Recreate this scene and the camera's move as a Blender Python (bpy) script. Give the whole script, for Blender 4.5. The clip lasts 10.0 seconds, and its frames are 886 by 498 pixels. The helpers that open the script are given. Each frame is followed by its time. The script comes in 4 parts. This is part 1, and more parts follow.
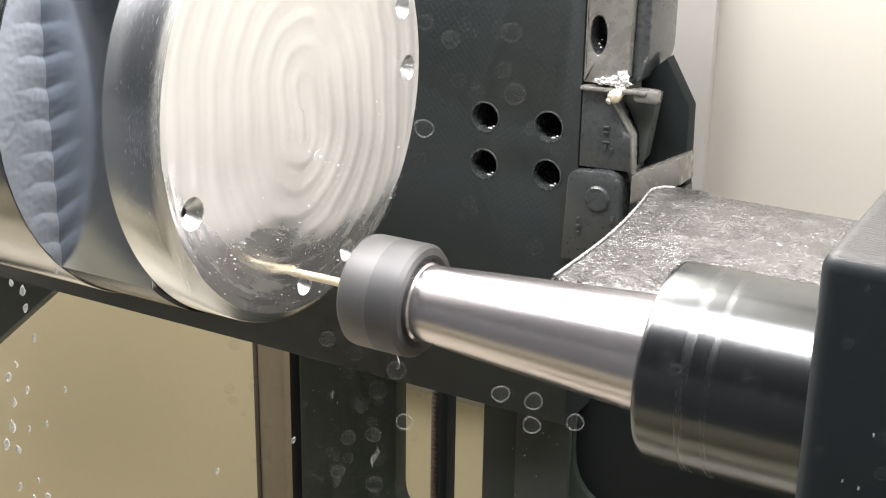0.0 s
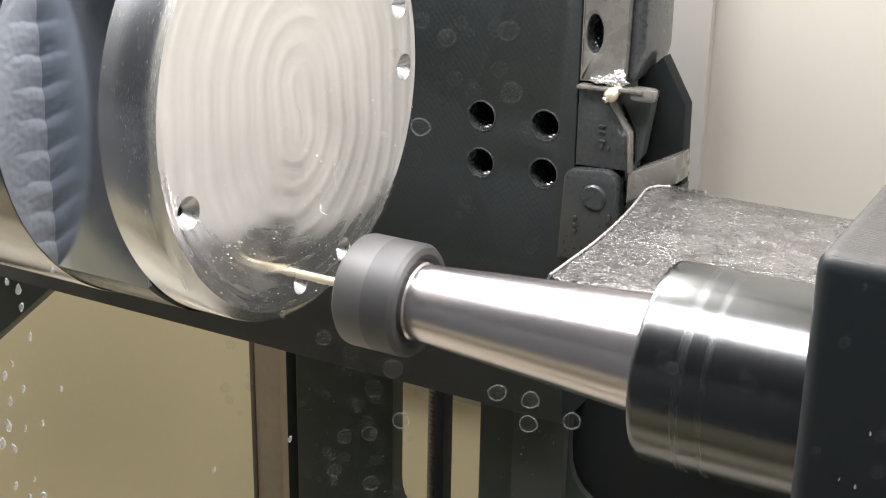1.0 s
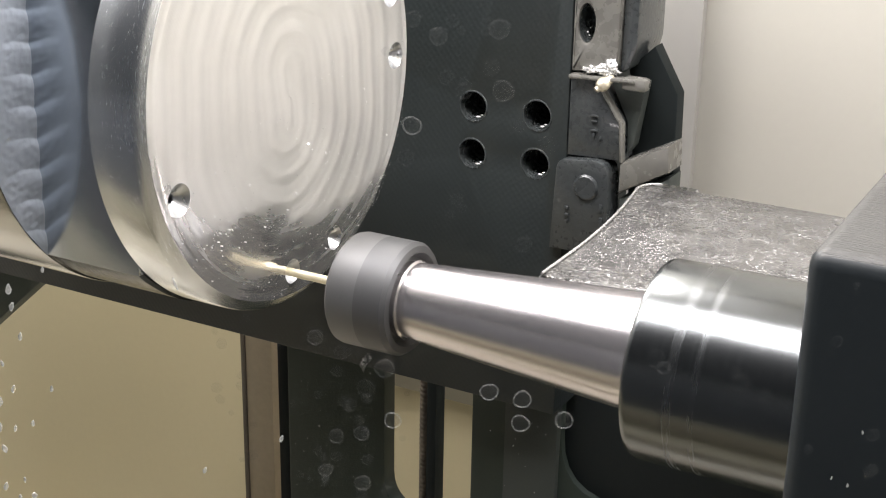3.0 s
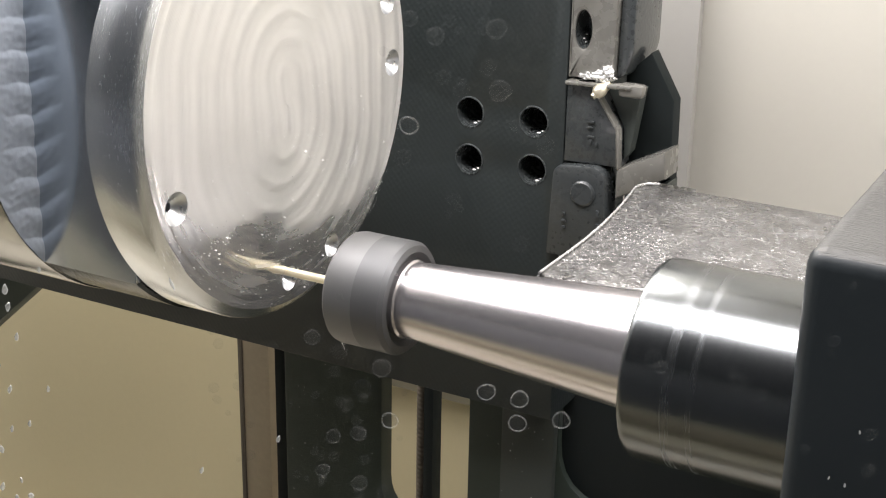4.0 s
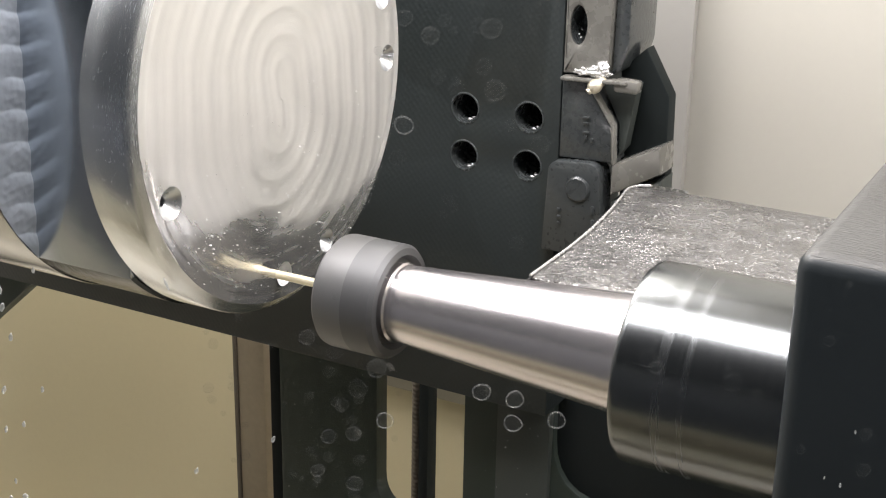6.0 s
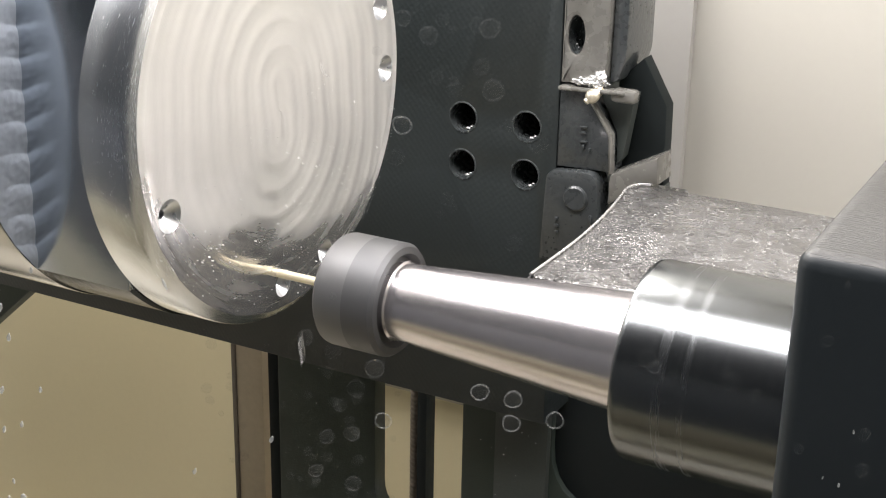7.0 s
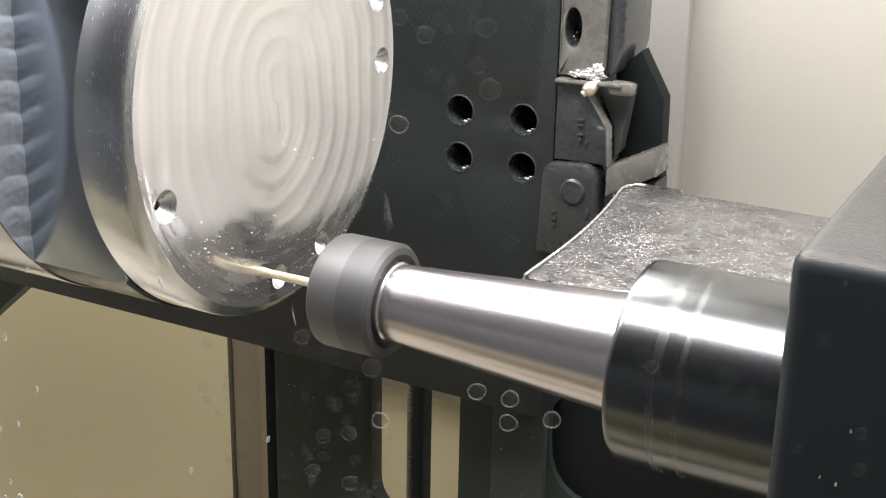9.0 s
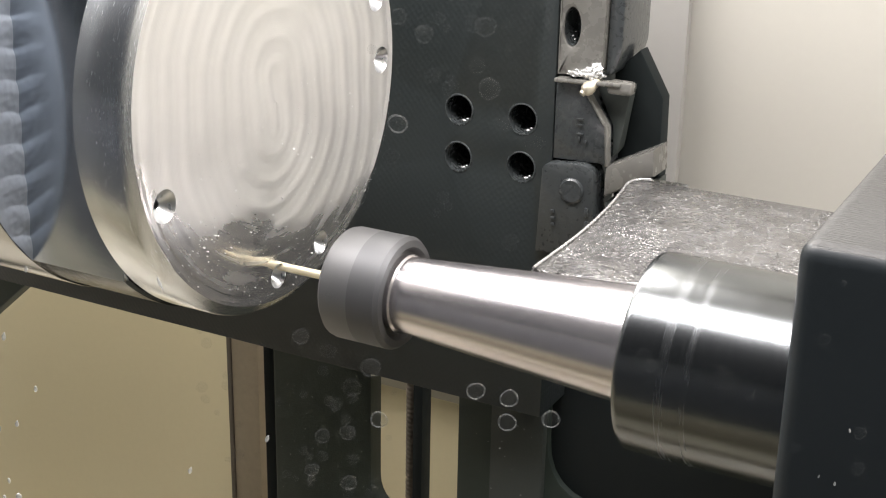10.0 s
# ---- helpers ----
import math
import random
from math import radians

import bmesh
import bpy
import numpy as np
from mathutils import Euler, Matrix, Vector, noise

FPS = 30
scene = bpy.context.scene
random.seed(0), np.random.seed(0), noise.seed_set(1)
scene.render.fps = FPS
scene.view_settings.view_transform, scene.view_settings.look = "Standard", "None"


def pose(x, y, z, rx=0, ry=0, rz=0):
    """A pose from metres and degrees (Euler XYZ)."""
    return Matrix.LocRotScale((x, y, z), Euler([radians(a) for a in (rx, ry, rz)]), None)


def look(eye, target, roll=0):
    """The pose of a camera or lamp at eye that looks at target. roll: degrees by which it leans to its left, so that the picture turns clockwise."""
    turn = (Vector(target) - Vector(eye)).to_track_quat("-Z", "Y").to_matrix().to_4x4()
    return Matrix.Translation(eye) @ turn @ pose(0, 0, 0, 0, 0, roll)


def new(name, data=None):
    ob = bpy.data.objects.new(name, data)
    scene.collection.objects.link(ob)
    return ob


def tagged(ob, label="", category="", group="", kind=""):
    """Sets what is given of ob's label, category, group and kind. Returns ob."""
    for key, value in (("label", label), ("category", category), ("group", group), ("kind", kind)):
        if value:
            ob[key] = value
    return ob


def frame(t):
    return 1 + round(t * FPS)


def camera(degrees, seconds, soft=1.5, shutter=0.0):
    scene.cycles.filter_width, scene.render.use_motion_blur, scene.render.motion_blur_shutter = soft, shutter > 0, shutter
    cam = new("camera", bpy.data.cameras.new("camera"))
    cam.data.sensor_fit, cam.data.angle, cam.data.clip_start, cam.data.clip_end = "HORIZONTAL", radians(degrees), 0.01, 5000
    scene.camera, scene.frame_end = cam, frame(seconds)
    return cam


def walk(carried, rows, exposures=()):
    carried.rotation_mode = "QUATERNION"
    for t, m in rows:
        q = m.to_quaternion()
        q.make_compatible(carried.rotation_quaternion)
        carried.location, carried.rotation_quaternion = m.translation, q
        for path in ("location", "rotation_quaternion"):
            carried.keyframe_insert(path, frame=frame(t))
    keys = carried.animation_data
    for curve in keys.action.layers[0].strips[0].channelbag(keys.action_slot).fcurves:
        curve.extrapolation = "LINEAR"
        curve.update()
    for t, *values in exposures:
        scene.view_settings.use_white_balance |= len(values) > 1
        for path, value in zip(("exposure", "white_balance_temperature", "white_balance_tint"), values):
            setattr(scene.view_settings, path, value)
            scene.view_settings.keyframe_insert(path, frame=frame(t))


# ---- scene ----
# The eye stands 0.75 m over the floor of the machine's cabinet; x runs along the tool's axis, y away from the window.
H = 0.75
LENS = 35.915
cam = camera(LENS, 10.0, soft=1.1, shutter=0.22)
TURN = 0.02369
BASE = pose(0, 0, H, 70.1446, -0.8748, 29.5674)
# Seconds, turn to the side and tilt in fortieths of a degree; the eye drifts by under a millimetre as it turns.
PAN = [(0, 0, 0), (0.5, -2.8, -1.9), (1, -6.2, -2.5), (1.5, -9.7, -3.2), (2, -14.0, -3.8), (2.5, -17.8, -4.4), (4, -26.2, -5.0), (4.5, -28.6, -5.4),
       (5, -30.7, -5.6), (5.5, -33.0, -5.6), (7, -38.0, -5.5), (7.5, -39.4, -5.9), (8, -40.8, -6.2), (8.5, -42.4, -6.5), (9, -43.8, -6.9),
       (9.5, -44.7, -7.7), (10, -45.5, -7.9)]


def drift(a, b):
    p = -a / 45
    return Matrix.Translation((-0.00045 * p, 0.0008 * p, -0.00025 * p)) @ BASE @ pose(0, 0, 0, b * TURN, a * TURN, -8.5 * p * TURN)


walk(cam, [(t, drift(a, b)) for t, a, b in PAN], [(0, 0.52), (0.5, 0.23), (10, 0.23)])

# ---- light ----
world = bpy.data.worlds.new("room_air")
scene.world = world
world.use_nodes = True
world.node_tree.nodes["Background"].inputs[0].default_value = (0.9, 0.95, 1.0, 1)
world.node_tree.nodes["Background"].inputs[1].default_value = 0.05
scene.view_settings.exposure = 0.0


def lamp(name, eye, target, wide, high, watts, colour):
    data = bpy.data.lights.new(name, "AREA")
    data.shape, data.size, data.size_y, data.energy, data.color = "RECTANGLE", wide, high, watts, colour
    ob = new(name, data)
    ob.matrix_world = look(eye, target)
    return ob


lamp("rear_ceiling_light", (-0.64, 0.635, H + 0.465), (-0.64, 0.665, H - 1), 0.48, 0.19, 17.5, (1.0, 0.955, 0.94))
lamp("right_ceiling_light", (0.35, 0.46, H + 0.465), (0.35, 0.58, H - 1), 0.30, 0.26, 6.2, (1.0, 0.96, 0.97))
for tube in (0.13, 0.25):
    lamp("door_ceiling_light", (-0.38, tube, H + 0.465), (-0.38, tube + 0.02, H - 1), 0.90, 0.11, 6.4, (1.0, 0.96, 0.97))

# ---- materials ----


def material(name, colour, rough=0.5, metal=0.0, noise_scale=60.0, vary=0.12, rough_vary=0.1, bump=0.0, bump_scale=200.0, streak=None, coat=0.0):
    """A surface with a broad and a fine noise on colour, roughness and relief. streak stretches the fine one."""
    m = bpy.data.materials.new(name)
    m.use_nodes = True
    nt = m.node_tree
    n, l = nt.nodes, nt.links
    b = n["Principled BSDF"]
    tc = n.new("ShaderNodeTexCoord")
    mp = n.new("ShaderNodeMapping")
    mp.inputs["Scale"].default_value = streak or (1, 1, 1)
    l.new(tc.outputs["Object"], mp.inputs[0])
    big = n.new("ShaderNodeTexNoise")
    big.inputs["Scale"].default_value, big.inputs["Detail"].default_value = noise_scale * 0.25, 4
    l.new(tc.outputs["Object"], big.inputs["Vector"])
    fine = n.new("ShaderNodeTexNoise")
    fine.inputs["Scale"].default_value, fine.inputs["Detail"].default_value = bump_scale, 3
    l.new(mp.outputs[0], fine.inputs["Vector"])
    mix = n.new("ShaderNodeMix")
    mix.data_type = "RGBA"
    lo = tuple(c * (1 - vary) for c in colour)
    hi = tuple(min(1, c * (1 + vary)) for c in colour)
    mix.inputs["A"].default_value, mix.inputs["B"].default_value = (*lo, 1), (*hi, 1)
    both = n.new("ShaderNodeMath")
    both.operation = "MULTIPLY_ADD"
    both.inputs[1].default_value = 0.5
    half = n.new("ShaderNodeMath")
    half.operation = "MULTIPLY"
    half.inputs[1].default_value = 0.5
    l.new(fine.outputs["Fac"], half.inputs[0])
    l.new(big.outputs["Fac"], both.inputs[0])
    l.new(half.outputs[0], both.inputs[2])
    l.new(both.outputs[0], mix.inputs["Factor"])
    l.new(mix.outputs["Result"], b.inputs["Base Color"])
    rr = n.new("ShaderNodeMapRange")
    rr.inputs["From Min"].default_value, rr.inputs["From Max"].default_value = 0.3, 0.7
    rr.inputs["To Min"].default_value, rr.inputs["To Max"].default_value = max(0.02, rough - rough_vary), min(1, rough + rough_vary)
    l.new(both.outputs[0], rr.inputs["Value"])
    l.new(rr.outputs[0], b.inputs["Roughness"])
    b.inputs["Metallic"].default_value = metal
    b.inputs["Coat Weight"].default_value = coat
    b.inputs["Coat Roughness"].default_value = 0.06
    if bump:
        bp = n.new("ShaderNodeBump")
        bp.inputs["Strength"].default_value, bp.inputs["Distance"].default_value = 1.0, bump
        l.new(fine.outputs["Fac"], bp.inputs["Height"])
        l.new(bp.outputs[0], b.inputs["Normal"])
    return m


def turned(m, amount):
    """Fine turning marks round the x axis: the gloss spreads along the axis."""
    n, l = m.node_tree.nodes, m.node_tree.links
    b = n["Principled BSDF"]
    tg = n.new("ShaderNodeTangent")
    tg.direction_type, tg.axis = "RADIAL", "X"
    l.new(tg.outputs[0], b.inputs["Tangent"])
    b.inputs["Anisotropic"].default_value, b.inputs["Anisotropic Rotation"].default_value = amount, 0.25
    return m


M_WALL = material("cream_paint", (0.495, 0.480, 0.430), 0.45, 0, 8, 0.04, 0.08)
M_CEIL = material("grey_beige_paint", (0.38, 0.36, 0.32), 0.5, 0, 10, 0.06, 0.08)
# Wall paint darkened and warmed for the shade behind the column.
M_SHADED_WALL = material("shaded_wall_beige", (0.555, 0.495, 0.32), 0.45, 0, 10, 0.06, 0.08)
M_SHADE_STRIP = material("shade_strip_brown", (0.27, 0.255, 0.20), 0.45, 0, 20, 0.1, 0.08)
M_SCREW = material("oily_dark_screw", (0.095, 0.078, 0.060), 0.65, 0.1, 60, 0.35, 0.15)
M_BROWN = material("oily_brown_steel", (0.27, 0.225, 0.16), 0.5, 0.2, 60, 0.35, 0.15)
M_DOOR = material("dark_grey_door_paint", (0.034, 0.038, 0.045), 0.45, 0, 10, 0.06, 0.08)
M_KICK = material("olive_beige_paint", (0.20, 0.185, 0.140), 0.5, 0, 10, 0.06, 0.08)
M_FLOOR = material("floor_paint", (0.76, 0.71, 0.60), 0.4, 0, 10, 0.1, 0.1)
M_APRON = material("apron_paint", (0.50, 0.46, 0.36), 0.42, 0, 10, 0.1, 0.1)
M_DARK = material("dark_cast_iron", (0.031, 0.042, 0.035), 0.55, 0.0, 50, 0.3, 0.12, 0.00012, 900, None, 0.04)
M_DARK.node_tree.nodes["Principled BSDF"].inputs["Specular IOR Level"].default_value = 0.3
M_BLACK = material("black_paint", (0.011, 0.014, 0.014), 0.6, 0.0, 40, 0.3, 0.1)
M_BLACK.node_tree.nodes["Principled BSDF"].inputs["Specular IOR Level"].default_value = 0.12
M_POCKET = material("green_black_sheet", (0.013, 0.017, 0.018), 0.6, 0.0, 40, 0.3, 0.1)
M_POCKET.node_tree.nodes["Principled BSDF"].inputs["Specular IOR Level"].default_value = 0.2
M_SATIN = turned(material("satin_grey_steel", (0.165, 0.167, 0.170), 0.62, 0.8, 60, 0.06, 0.04, 0, 300, (8, 0.5, 0.5)), 0.5)
M_GREY = material("grey_cast", (0.044, 0.052, 0.047), 0.6, 0.0, 60, 0.25, 0.15, 0.0001, 500)
M_GUSSET = material("dark_grey_cast", (0.042, 0.047, 0.048), 0.30, 0.1, 60, 0.35, 0.14, 0.00025, 400, None, 0.6)
M_WETLIP = material("wet_steel", (0.72, 0.72, 0.71), 0.24, 0.7, 200, 0.2, 0.1, 0.0004, 700)
M_RIM = material("worn_wet_rim", (0.085, 0.095, 0.095), 0.26, 0.5, 300, 0.3, 0.1, 0.00008, 500)
M_SINK = material("bright_countersink", (0.72, 0.74, 0.76), 0.30, 1.0, 100, 0.05, 0.06)
M_SHADED_CORNER = material("corner_shade_grey", (0.34, 0.332, 0.312), 0.5, 0, 10, 0.05, 0.08)
M_LIGHTGREY = material("light_grey_paint", (0.17, 0.166, 0.150), 0.28, 0.2, 160, 0.45, 0.1)
# Lengthwise colour streaks stand in for banded reflections on the taper.
M_STEEL = turned(material("ground_steel_reflections", (0.76, 0.725, 0.735), 0.26, 0.95, 40, 0.16, 0.04, 0, 12, (0.2, 16, 16)), 0.7)
M_FLANGE = turned(material("polished_dark_steel", (0.185, 0.195, 0.198), 0.23, 1.0, 40, 0.06, 0.03, 0, 200, (12, 0.5, 0.5)), 0.3)
M_BAND = turned(material("rubbed_dark_steel", (0.203, 0.212, 0.216), 0.27, 1.0, 40, 0.05, 0.03, 0, 200, (12, 0.5, 0.5)), 0.3)
M_NUT = turned(material("matt_grey_steel", (0.22, 0.22, 0.222), 0.58, 0.8, 60, 0.06, 0.05, 0, 300, (8, 0.5, 0.5)), 0.5)
M_TIN = material("pale_gold_coating", (0.92, 0.83, 0.60), 0.35, 0.4, 80, 0.08, 0.08)
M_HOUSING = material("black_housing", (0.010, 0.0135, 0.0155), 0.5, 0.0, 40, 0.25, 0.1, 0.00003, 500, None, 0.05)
M_HOUSING.node_tree.nodes["Principled BSDF"].inputs["Specular IOR Level"].default_value = 0.3
M_TOP_SHEEN = material("wet_top_sheen", (0.040, 0.040, 0.038), 0.5, 0.2, 90, 0.3, 0.12, 0.0004, 420, (0.6, 3, 3))
M_ALU = turned(material("turned_aluminium", (0.82, 0.85, 0.88), 0.26, 1.0, 40, 0.05, 0.03, 0, 300, (30, 1, 1)), 0.4)
M_CHUCK = turned(material("chuck_steel", (0.46, 0.46, 0.45), 0.2, 1.0, 40, 0.1, 0.06, 0, 300, (30, 1, 1)), 0.6)
M_OXIDE = turned(material("black_oxide_steel", (0.042, 0.048, 0.050), 0.26, 0.8, 40, 0.15, 0.05, 0, 200, (12, 1, 1)), 0.4)
M_SCALLOP = material("milled_blue_grey_steel", (0.35, 0.385, 0.43), 0.6, 0.1, 60, 0.16, 0.1, 0.00008, 500)
M_MIRROR = material("polished_flat_steel", (0.50, 0.54, 0.59), 0.19, 1.0, 40, 0.1, 0.05)
M_BRASS = material("brass", (0.72, 0.66, 0.52), 0.35, 0.7, 100, 0.15, 0.1)
M_CHIP = material("bright_chip", (0.9, 0.9, 0.9), 0.3, 0.5, 300, 0.05, 0.1)


def face_material():
    """Milled aluminium: a race-track spiral of shallow steps."""
    m = material("milled_aluminium_face", (0.87, 0.86, 0.835), 0.24, 0.82, 60, 0.05, 0.07)
    nt = m.node_tree
    n, l = nt.nodes, nt.links
    b = n["Principled BSDF"]

    def math_node(op, a, c=None, d=None):
        k = n.new("ShaderNodeMath")
        k.operation = op
        for i, v in enumerate((a, c, d)):
            if v is None:
                continue
            if isinstance(v, (int, float)):
                k.inputs[i].default_value = v
            else:
                l.new(v, k.inputs[i])
        return k.outputs[0]

    tc = n.new("ShaderNodeTexCoord")
    wob = n.new("ShaderNodeTexNoise")
    wob.inputs["Scale"].default_value = 30
    l.new(tc.outputs["Object"], wob.inputs["Vector"])
    sep = n.new("ShaderNodeSeparateXYZ")
    l.new(tc.outputs["Object"], sep.inputs[0])
    y = math_node("ADD", sep.outputs["Y"], 0.0025)
    z = math_node("ADD", sep.outputs["Z"], 0.004)
    over = math_node("MAXIMUM", math_node("SUBTRACT", math_node("ABSOLUTE", z), 0.009), 0.0)
    r = math_node("SQRT", math_node("ADD", math_node("MULTIPLY", y, y), math_node("MULTIPLY", over, over)))
    ang = math_node("DIVIDE", math_node("ARCTAN2", z, y), 2 * math.pi)
    turn = math_node("ADD", math_node("DIVIDE", r, 0.0093), ang)
    turn = math_node("ADD", turn, math_node("MULTIPLY", wob.outputs["Fac"], 0.5))
    saw = math_node("FRACT", turn)
    ridge = math_node("POWER", math_node("MULTIPLY_ADD", math_node("COSINE", math_node("MULTIPLY", saw, 2 * math.pi)), 0.5, 0.5), 1.5)
    half = math_node("FRACT", math_node("ADD", turn, math_node("MULTIPLY_ADD", wob.outputs["Fac"], 0.3, 0.30)))
    low = math_node("POWER", math_node("MULTIPLY_ADD", math_node("COSINE", math_node("MULTIPLY", half, 2 * math.pi)), 0.5, 0.5), 4.0)
    ridge = math_node("MULTIPLY_ADD", low, 0.18, ridge)
    swirl = math_node("SINE", math_node("MULTIPLY", turn, 2 * math.pi * 14))
    high = math_node("ADD", ridge, math_node("MULTIPLY", swirl, 0.018))
    ey = math_node("DIVIDE", math_node("ADD", sep.outputs["Y"], -0.016), 0.102)
    ez = math_node("DIVIDE", math_node("ADD", sep.outputs["Z"], -0.016), 0.074)
    reach = math_node("SQRT", math_node("ADD", math_node("MULTIPLY", ey, ey), math_node("MULTIPLY", ez, ez)))
    reach = math_node("ADD", reach, math_node("MULTIPLY", math_node("SUBTRACT", wob.outputs["Fac"], 0.5), 0.06))
    sy = math_node("DIVIDE", math_node("ADD", sep.outputs["Y"], 0.0200), 0.019)
    sz = math_node("DIVIDE", math_node("ADD", sep.outputs["Z"], 0.0440), 0.0095)
    spot = math_node("MAXIMUM", math_node("SUBTRACT", 1.0, math_node("ADD", math_node("MULTIPLY", sy, sy), math_node("MULTIPLY", sz, sz))), 0.0)
    reach = math_node("MULTIPLY_ADD", spot, 0.14, reach)
    fade = n.new("ShaderNodeMapRange")
    fade.interpolation_type = "SMOOTHSTEP"
    fade.inputs["From Min"].default_value, fade.inputs["From Max"].default_value = 1.02, 0.86
    l.new(reach, fade.inputs["Value"])
    high = math_node("MULTIPLY", high, fade.outputs[0])
    rad = math_node("SQRT", math_node("ADD", math_node("MULTIPLY", sep.outputs["Y"], sep.outputs["Y"]), math_node("MULTIPLY", sep.outputs["Z"], sep.outputs["Z"])))
    lines = math_node("SINE", math_node("ADD", math_node("MULTIPLY", rad, 2 * math.pi / 0.0031), math_node("MULTIPLY", wob.outputs["Fac"], 1.0)))
    high = math_node("ADD", high, math_node("MULTIPLY", math_node("MULTIPLY", lines, math_node("SUBTRACT", 1.0, fade.outputs[0])), 0.05))
    off = math_node("DIVIDE", math_node("SUBTRACT", rad, 0.0745), 0.0013)
    groove = math_node("MAXIMUM", math_node("SUBTRACT", 1.0, math_node("MULTIPLY", off, off)), 0.0)
    high = math_node("SUBTRACT", high, math_node("MULTIPLY", groove, 0.45))
    streaks = n.new("ShaderNodeTexNoise")
    streaks.inputs["Scale"].default_value, streaks.inputs["Detail"].default_value = 45, 5
    l.new(tc.outputs["Object"], streaks.inputs["Vector"])
    swept = n.new("ShaderNodeCombineXYZ")
    l.new(math_node("MULTIPLY", rad, 320.0), swept.inputs[0])
    l.new(math_node("MULTIPLY", math_node("ARCTAN2", sep.outputs["Z"], sep.outputs["Y"]), 2.2), swept.inputs[1])
    scuff = n.new("ShaderNodeTexNoise")
    scuff.inputs["Scale"].default_value, scuff.inputs["Detail"].default_value = 1.0, 5
    l.new(swept.outputs[0], scuff.inputs["Vector"])
    ringed = math_node("MULTIPLY", math_node("SUBTRACT", scuff.outputs["Fac"], 0.5), math_node("SUBTRACT", 1.0, fade.outputs[0]))
    high = math_node("MULTIPLY_ADD", ringed, 0.16, high)
    gloss = n.new("ShaderNodeMapRange")
    gloss.inputs["To Min"].default_value, gloss.inputs["To Max"].default_value = 0.20, 0.42
    l.new(fade.outputs[0], gloss.inputs["Value"])
    bare = n.new("ShaderNodeMapRange")
    bare.inputs["To Min"].default_value, bare.inputs["To Max"].default_value = 0.90, 0.72
    l.new(fade.outputs[0], bare.inputs["Value"])
    l.new(bare.outputs[0], b.inputs["Metallic"])
    l.new(math_node("MAXIMUM", math_node("MULTIPLY_ADD", ringed, 0.8, math_node("MULTIPLY", gloss.outputs[0], math_node("ADD", streaks.outputs["Fac"], 0.5))), 0.08), b.inputs["Roughness"])
    bp = n.new("ShaderNodeBump")
    bp.inputs["Strength"].default_value, bp.inputs["Distance"].default_value = 1.0, 0.00018
    l.new(high, bp.inputs["Height"])
    l.new(bp.outputs[0], b.inputs["Normal"])
    return m


def plate_material():
    """Dark plate with a fine pressed grid."""
    m = material("dark_grained_plate", (0.020, 0.025, 0.025), 0.42, 0.0, 40, 0.3, 0.12, 0, 600, None, 0.2)
    nt = m.node_tree
    n, l = nt.nodes, nt.links
    tc = n.new("ShaderNodeTexCoord")
    mp = n.new("ShaderNodeMapping")
    mp.inputs["Rotation"].default_value = (0, radians(38), 0)
    vo = n.new("ShaderNodeTexVoronoi")
    vo.inputs["Scale"].default_value, vo.inputs["Randomness"].default_value = 430, 0.25
    no = n.new("ShaderNodeTexNoise")
    no.inputs["Scale"].default_value = 18
    l.new(tc.outputs["Object"], mp.inputs[0])
    l.new(mp.outputs[0], vo.inputs["Vector"])
    l.new(tc.outputs["Object"], no.inputs["Vector"])
    mul = n.new("ShaderNodeMath")
    mul.operation = "MULTIPLY"
    l.new(vo.outputs["Distance"], mul.inputs[0])
    l.new(no.outputs["Fac"], mul.inputs[1])
    bp = n.new("ShaderNodeBump")
    bp.inputs["Strength"].default_value, bp.inputs["Distance"].default_value = 1.0, 0.00022
    l.new(mul.outputs[0], bp.inputs["Height"])
    l.new(bp.outputs[0], n["Principled BSDF"].inputs["Normal"])
    return m


M_PLATE = plate_material()
M_FACE = face_material()


